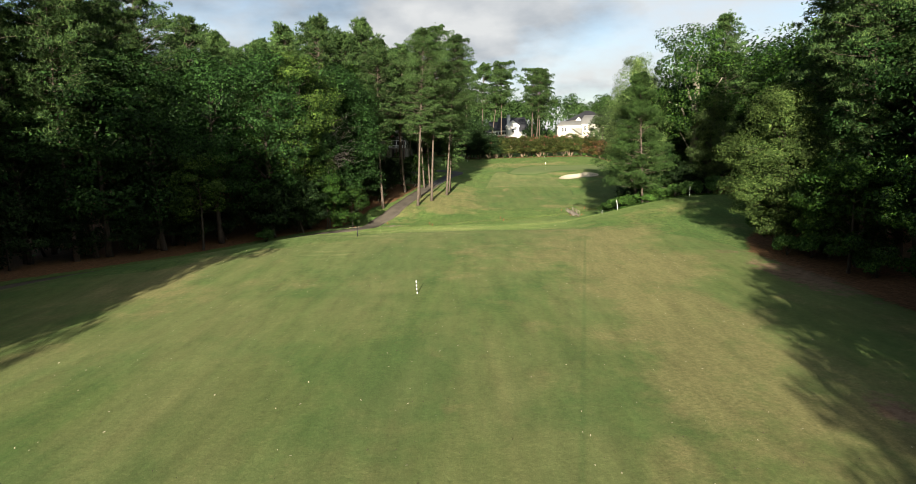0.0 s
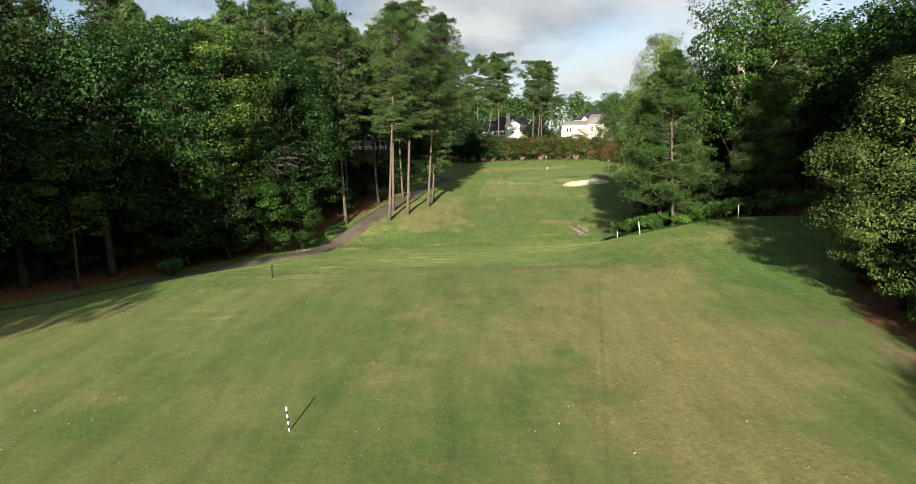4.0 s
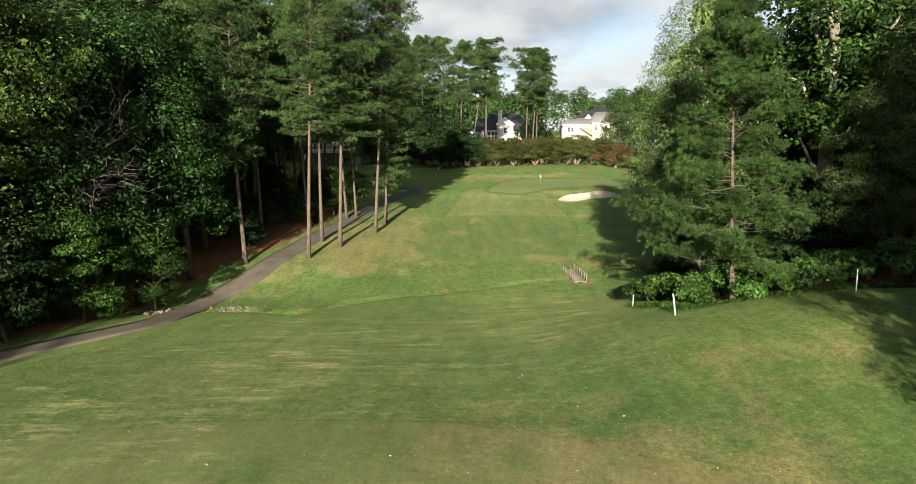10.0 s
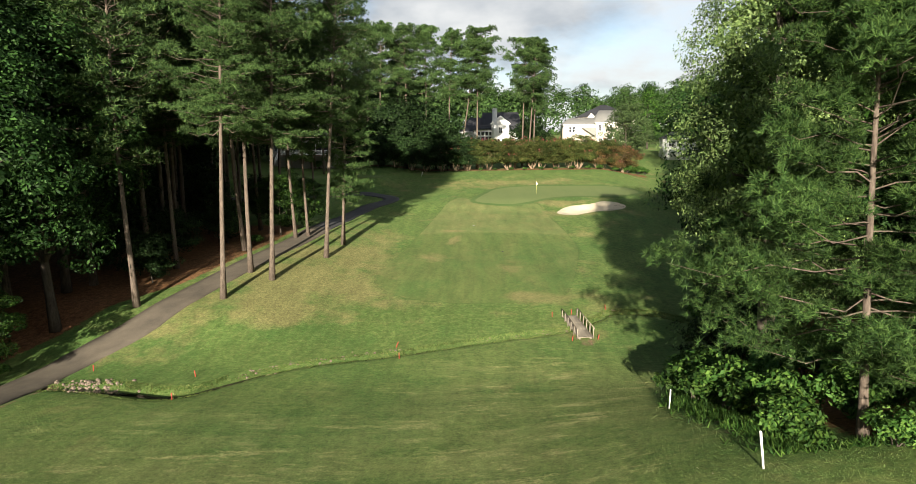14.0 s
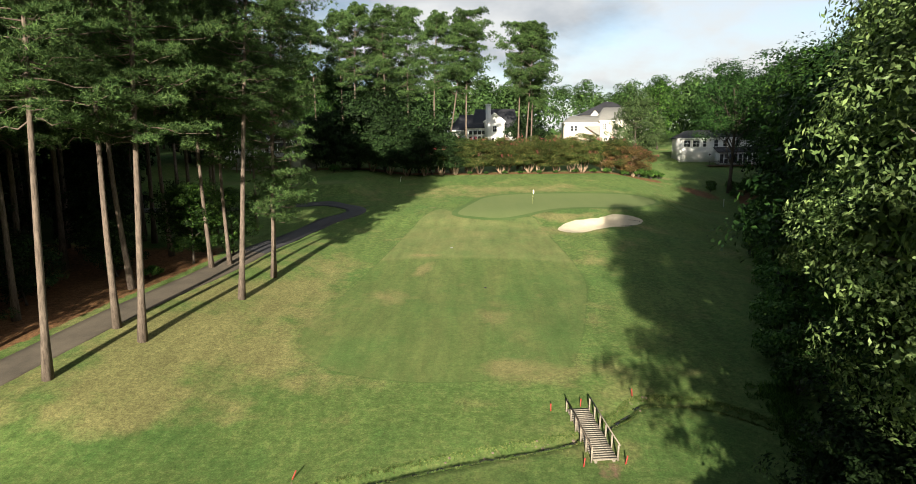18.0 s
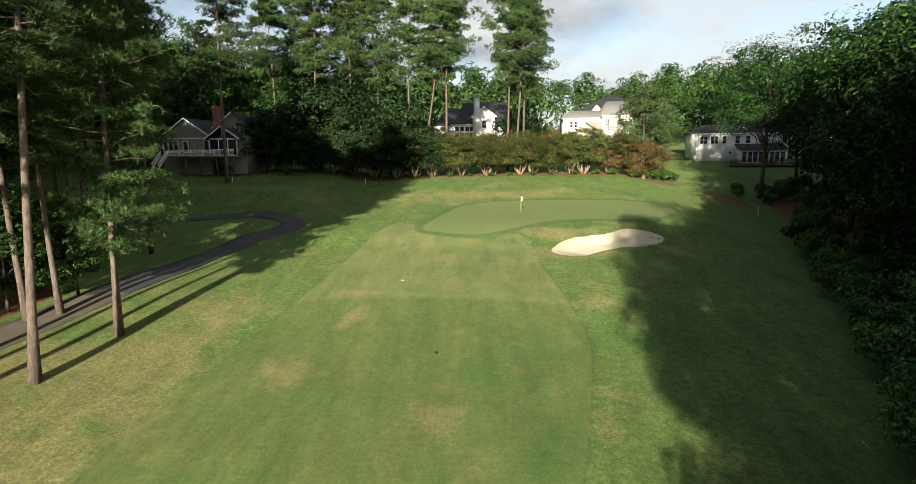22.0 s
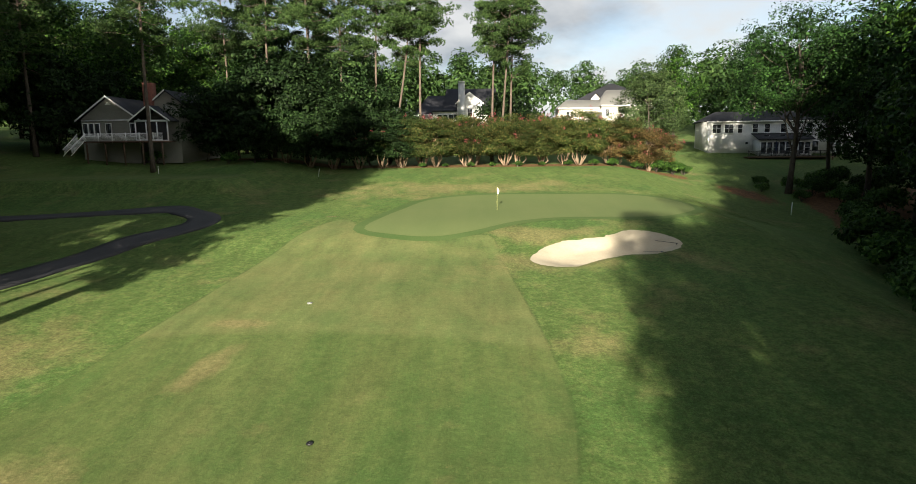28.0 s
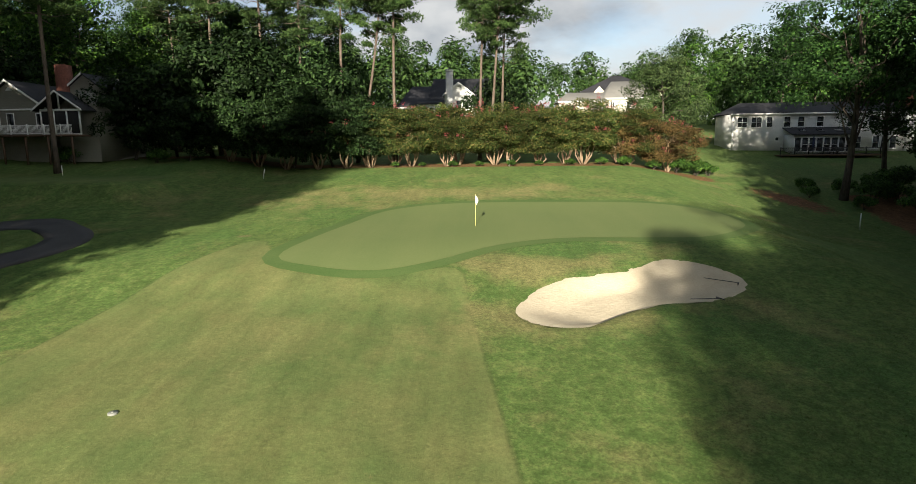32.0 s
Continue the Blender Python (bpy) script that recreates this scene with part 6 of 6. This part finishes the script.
# ---- course furniture ----
WHITE_PAINT = plain("white_paint", (0.75, 0.75, 0.72), 0.5, 0.08)
RED_PAINT = plain("red_paint", (0.30, 0.035, 0.024), 0.6, 0.2)
BLACK_PAINT = plain("black_paint", (0.012, 0.012, 0.013), 0.5, 0.15)
YELLOW_POLE = plain("pale_yellow_pole", (0.62, 0.60, 0.22), 0.4, 0.06)
FLAG_CLOTH = plain("white_flag_cloth", (0.78, 0.76, 0.66), 0.8, 0.05)
OLD_WOOD = plain("weathered_timber", (0.20, 0.175, 0.135), 0.9, 0.35, 9, bump=0.4)
DARK_WOOD = plain("dark_timber", (0.07, 0.055, 0.04), 0.9, 0.35, 9, bump=0.4)
ROCK = plain("pale_quarry_stone", (0.15, 0.118, 0.088), 0.9, 0.6, 2.2, bump=0.5)

pole = thing("yardage_pole", pose(-3.57, 43.8, height(-3.57, 43.8), 0, -3.5, 0), "striped black and white yardage pole in the fairway", "marker pole")
for k in range(7):
    z = 0.145 * k
    part("band", Geo().tube([(0, 0, z - 0.05 * (k == 0)), (0, 0, z + 0.144)], [0.038, 0.038], 10), (WHITE_PAINT, BLACK_PAINT)[k % 2], pole, ("white band", "black band")[k % 2])
part("cap", Geo().tube([(0, 0, 1.014), (0, 0, 1.03), (0, 0, 1.045)], [0.04, 0.036, 0.01], 10), WHITE_PAINT, pole)
post = thing("black_post", pose(-12.85, 69.65, height(-12.85, 69.65)), "slim black post standing in the grass", "post")
part("shaft", Geo().box(-0.05, -0.05, -0.1, 0.05, 0.05, 1.04), BLACK_PAINT, post)
part("cap", Geo().box(-0.065, -0.065, 1.04, 0.065, 0.065, 1.08), BLACK_PAINT, post)


def stake(x, y, h, w, mat, label, group, lean=0.0, tip=0.0):
    s = thing("stake", pose(x, y, height(x, y), tip, lean, 15), label, "stake", group)
    part("shaft", Geo().box(-w / 2, -w / 2, -0.12, w / 2, w / 2, h), mat, s)
    part("point", Geo().add([(-w / 2, -w / 2, h), (w / 2, -w / 2, h), (w / 2, w / 2, h), (-w / 2, w / 2, h), (0, 0, h + w * 0.5)], tris=[(0, 1, 4), (1, 2, 4), (2, 3, 4), (3, 0, 4)]), mat, s)


for x, y, h, lean in ((22.68, 85.8, 1.42, -9), (22.4, 94.6, 1.0, 2), (32.3, 83.6, 1.4, 0), (55.7, 181.4, 1.35, 1), (-18.2, 190.3, 1.0, 0), (1.2, 193.4, 1.0, 9), (27.6, 202.2, 0.8, 0)):
    stake(x, y, h, 0.05 if y in (94.6, 83.6) else 0.065, WHITE_PAINT, "white boundary stake " + ("leaning over" if abs(lean) > 5 else "standing upright in grass"), "boundary stakes", lean)
for x, y, lean in ((19.26, 115.2, 0), (20.96, 115.7, 4), (24.1, 116.8, -6), (22.2, 110.6, 14), (20.2, 110.4, 8), (-13.9, 104.9, 3), (-5.5, 99.5, 0), (-6.2, 103.9, -4), (6.7, 109.4, 24), (7.2, 107.2, 0), (-18.7, 98.6, 4)):
    stake(x, y, 0.42, 0.05, RED_PAINT, "small red hazard stake beside the stream", "hazard stakes", lean)

flag = thing("flagstick", pose(23.6, 171.1, height(23.6, 171.1) + 0.03), "yellow flagstick with a limp white flag on the green", "flag")
part("stick", Geo().tube([(0, 0, -0.1), (0, 0, 2.13)], [0.014, 0.011], 8), YELLOW_POLE, flag)
fl = Geo()
rows = []
for k in range(9):
    z = 2.1 - 0.075 * k
    wdt = 0.02 + 0.16 * math.sin(math.pi * min(1, k / 7.0) * 0.9) ** 0.8
    rows.append([(0.012 + wdt * u, 0.05 * math.sin(u * 7 + k * 0.8) * u, z - 0.10 * u) for u in (0, 0.25, 0.5, 0.75, 1.0)])
fl.add(np.array(rows).reshape(-1, 3), [(r * 5 + c, r * 5 + c + 1, r * 5 + c + 6, r * 5 + c + 5) for r in range(8) for c in range(4)])
cloth = part("cloth", fl, FLAG_CLOTH, flag, "white cloth hanging limp")
solid = cloth.modifiers.new("thickness", "SOLIDIFY")
solid.thickness = 0.008
part("cup", Geo().tube([(0, 0, 0.002), (0, 0, 0.006)], [0.054, 0.054], 14), BLACK_PAINT, flag)


def rake(x, y, z, turn, tip=4):
    r = thing("bunker_rake", pose(x, y, z, tip, 0, turn), "dark bunker rake lying in the sand", "rake", "bunker rakes")
    part("handle", Geo().tube([(0, 0, 0.06), (0, 1.55, 0.04)], [0.017, 0.015], 6), BLACK_PAINT, r)
    head = part("head", Geo().box(-0.3, -0.03, 0.04, 0.3, 0.03, 0.08), BLACK_PAINT, r)
    for k in range(9):
        part("tooth", Geo().box(-0.28 + 0.07 * k - 0.008, -0.012, -0.02, -0.28 + 0.07 * k + 0.008, 0.012, 0.04), BLACK_PAINT, head)


rake(36.2, 159.75, height(36.2, 159.75) - 0.16, 62)
rake(34.7, 158.1, height(34.7, 158.1) - 0.12, 105)


def lid(x, y, r, mat, label):
    d = thing("drain_cover", pose(x, y, height(x, y)), label, "drain cover")
    part("plate", Geo().tube([(0, 0, -0.03), (0, 0, 0.03), (0, 0, 0.045)], [r, r, r * 0.92], 18), mat, d)
    part("knob", Geo().tube([(0, 0, 0.045), (0, 0, 0.07)], [0.04, 0.03], 8), mat, d)


lid(12.5, 148.5, 0.15, plain("pale_plastic", (0.2, 0.21, 0.185), 0.7), "round pale drain cover in the fairway")
lid(16.0, 135.85, 0.12, BLACK_PAINT, "round dark drain cover in the fairway")

# footbridge over the stream
bx, by, bz = 21.0, 113.0, float(lay(21.0, 113.0)) + 0.13
bridge = thing("footbridge", pose(bx, by, bz, 4.5, 0, 6.5), "small weathered timber footbridge with leaning handrails", "bridge")
part("beam", Geo().box(-0.5, -2.35, -0.2, -0.38, 2.35, -0.05), OLD_WOOD, bridge)
part("beam", Geo().box(0.38, -2.35, -0.2, 0.5, 2.35, -0.05), OLD_WOOD, bridge)
plank = Geo().box(-0.6, -0.0915, -0.048, 0.6, 0.0915, 0.0).mesh("plank", OLD_WOOD)
prng = np.random.RandomState(5)
for k in range(25):
    part("plank", plank, None, bridge, at=pose(prng.normal() * 0.015, -2.28 + 0.19 * k, prng.rand() * 0.008, 0, 0, prng.normal() * 0.8))
for s in (-1, 1):
    rail = part("handrail", Geo().tube([(s * 0.70, -2.3, 0.66), (s * 0.66, 0, 0.69), (s * 0.68, 2.3, 0.66)], [0.042, 0.042, 0.042], 4), DARK_WOOD if s < 0 else OLD_WOOD, bridge)
    for k in range(6):
        y = -2.25 + 0.9 * k
        part("post", Geo().box(s * 0.64 - 0.038, y - 0.038, -0.25, s * 0.64 + 0.038, y + 0.038, 0.65), OLD_WOOD, rail)


def stone_mesh(seed):
    rng = np.random.RandomState(seed)
    bm = bmesh.new()
    bmesh.ops.create_icosphere(bm, subdivisions=1, radius=1.0)
    for v in bm.verts:
        v.co *= 0.75 + 0.45 * rng.rand()
        v.co.z *= 0.7
    me = bpy.data.meshes.new("stone")
    bm.to_mesh(me)
    bm.free()
    me.materials.append(ROCK)
    return me


STONES = [stone_mesh(k) for k in range(4)]


def stones(name, cx, cy, rx, ry, n, big, label, seed, line=None):
    rng = np.random.RandomState(seed)
    t = thing(name, pose(cx, cy, float(cut(cx, cy))), label, "stones")
    z0 = float(cut(cx, cy))
    for k in range(n):
        if line is None:
            x, y = cx + rng.normal() * rx, cy + rng.normal() * ry
        else:
            q = line[rng.randint(len(line))]
            x, y = q[0] + rng.normal() * 0.5, q[1] + rng.normal() * 0.16 + 0.42
        s = big * (0.35 + 0.75 * rng.rand() ** 2)
        part("stone", STONES[rng.randint(4)], None, t, at=scaled(x - cx, y - cy, float(cut(x, y)) - z0 + s * 0.25, rng.rand() * 360, s, s * 0.8, rng.rand() * 40, rng.rand() * 40))


stones("riprap", -12.6, 102.3, 1.15, 0.5, 150, 0.17, "heap of pale broken rock at the culvert mouth", 1)
stones("riprap", -19.6, 101.2, 0.9, 0.5, 50, 0.2, "heap of pale broken rock above the culvert", 2)
stones("stream_stones", 2.5, 106.6, 1, 1, 90, 0.11, "small pale stones along the stream bank", 3, [p for p in STREAM if -3 < p[0] < 8.5])
stones("stream_stones", 16, 111.4, 1, 1, 40, 0.11, "small pale stones along the stream bank", 4, [p for p in STREAM if 13 < p[0] < 26])


# ---- dark car on a pale driveway beyond the lawn ----
CONCRETE = plain("pale_concrete", (0.34, 0.32, 0.28), 0.9, 0.15, 2)
CAR_PAINT = plain("black_car_paint", (0.012, 0.013, 0.016), 0.25, 0.1, spec=0.6, bump=0)
RUBBER = plain("black_rubber", (0.018, 0.018, 0.018), 0.9, 0.1)
CHROME = plain("bright_metal", (0.6, 0.6, 0.6), 0.25, 0.05, metal=1.0, bump=0)
drive = part("driveway", strip([(50, 96.5), (54, 97), (60, 97.5), (70, 98), (90, 98)], 5.0, 0.04, 5), CONCRETE, None)
tagged(drive, "pale concrete driveway beyond the lawn", "driveway", kind="structure")


def car(x, y, turn):
    c = thing("car", pose(x, y, height(x, y) + 0.05, 0, 0, turn), "parked black car on a concrete driveway", "car")
    side = [(-2.25, 0.35), (2.25, 0.35), (2.3, 0.75), (1.35, 0.95), (-2.2, 0.98), (-2.3, 0.7)]
    part("body", Geo().prism([(px, -0.9, pz) for px, pz in side], np.array((0, 1.8, 0))), CAR_PAINT, c)
    cabin = [(-2.0, 0.98), (1.2, 0.96), (0.45, 1.48), (-1.5, 1.52)]
    cab = part("cabin", Geo().prism([(px, -0.76, pz) for px, pz in cabin], np.array((0, 1.52, 0))), GLASS.m, c, "dark tinted windows")
    part("roof", Geo().box(-1.48, -0.74, 1.5, 0.42, 0.74, 1.56), CAR_PAINT, cab)
    for wx in (-1.4, 1.4):
        for wy in (-0.86, 0.86):
            w = part("wheel", Geo().tube([(wx, wy - 0.11, 0.33), (wx, wy + 0.11, 0.33)], [0.33, 0.33], 16), RUBBER, c)
            part("rim", Geo().tube([(wx, wy - 0.125, 0.33), (wx, wy + 0.125, 0.33)], [0.2, 0.2], 12), CHROME, w)
    for wy in (-0.65, 0.65):
        part("headlight", Geo().box(2.2, wy - 0.2, 0.62, 2.31, wy + 0.2, 0.76), GLASS.m, c)
        part("tail_light", Geo().box(-2.31, wy - 0.18, 0.7, -2.22, wy + 0.18, 0.88), RED_PAINT, c)


car(54.5, 97.2, 195)

# fallen leaves on the first fairway and tall grass on the stream banks
rng = np.random.RandomState(31)
lit = Geo()
n = 900
px, py = rng.uniform(-24, 22, n), 6 + 82 * rng.rand(n) ** 0.8
leaves(lit, rng, np.stack([px, py, cut(px, py) + 0.03], 1), np.tile((0, 0, 1.5), (n, 1)), 0.075)
litter = part("fallen_leaves", lit, plain("dry_leaf", (0.36, 0.33, 0.22), 0.8, 0.3), None)
lit = Geo()
n = 1500
px, py = rng.uniform(-20, 24, n), 6 + 70 * rng.rand(n) ** 0.8
leaves(lit, rng, np.stack([px, py, cut(px, py) + 0.03], 1), np.tile((0, 0, 1.2), (n, 1)), 0.055)
brown = part("fallen_leaves", lit, plain("brown_leaf", (0.05, 0.035, 0.02), 0.8, 0.3), None)
tagged(brown, "scattered small brown fallen leaves on the grass", "leaves", kind="stuff")
tagged(litter, "scattered pale fallen leaves on the fairway", "leaves", kind="stuff")
bank = Geo()
pts = np.array([p for p in STREAM if -16 < p[0] < 34])
k = rng.randint(len(pts) - 1, size=9000)
f = rng.rand(9000)[:, None]
q = pts[k] * (1 - f) + pts[k + 1] * f + rng.normal(size=(9000, 2)) * 0.12
side = np.where(rng.rand(9000) < 0.6, 0.42, -0.36)
q[:, 1] += side * (0.75 + 0.8 * rng.rand(9000)) * np.where((q[:, 0] > -12) & (q[:, 0] < -4), 2.2, 1.0)
at = np.column_stack([q, cut(q[:, 0], q[:, 1]) - 0.02])
tufts(bank, rng, at, np.tile((0, 0, 1.6), (9000, 1)), 0.12, 0.014, 5)
bank_grass = part("bank_grass", bank, leafy("bank_grass_blades", (0.04, 0.085, 0.018), (0.075, 0.125, 0.03), (0.15, 0.15, 0.055), 0.12), None)
tagged(bank_grass, "unmown grass and weeds along the stream banks", "grass", kind="stuff")
weeds = Geo()
m = 5200
y = rng.uniform(84, 118, m)
e = np.interp(y, [p[0] for p in WOOD_EDGE], [p[1] for p in WOOD_EDGE]) + rng.normal(size=m) * 0.6 + 0.3
at = np.column_stack([e, y, cut(e, y) - 0.02])
tufts(weeds, rng, at, np.tile((0, 0, 1.0), (m, 1)), 0.34, 0.03, 5)
edge_weeds = part("edge_weeds", weeds, BUSH_LEAF, None)
tagged(edge_weeds, "ragged weeds where the mown grass meets the thicket", "weeds", kind="stuff")
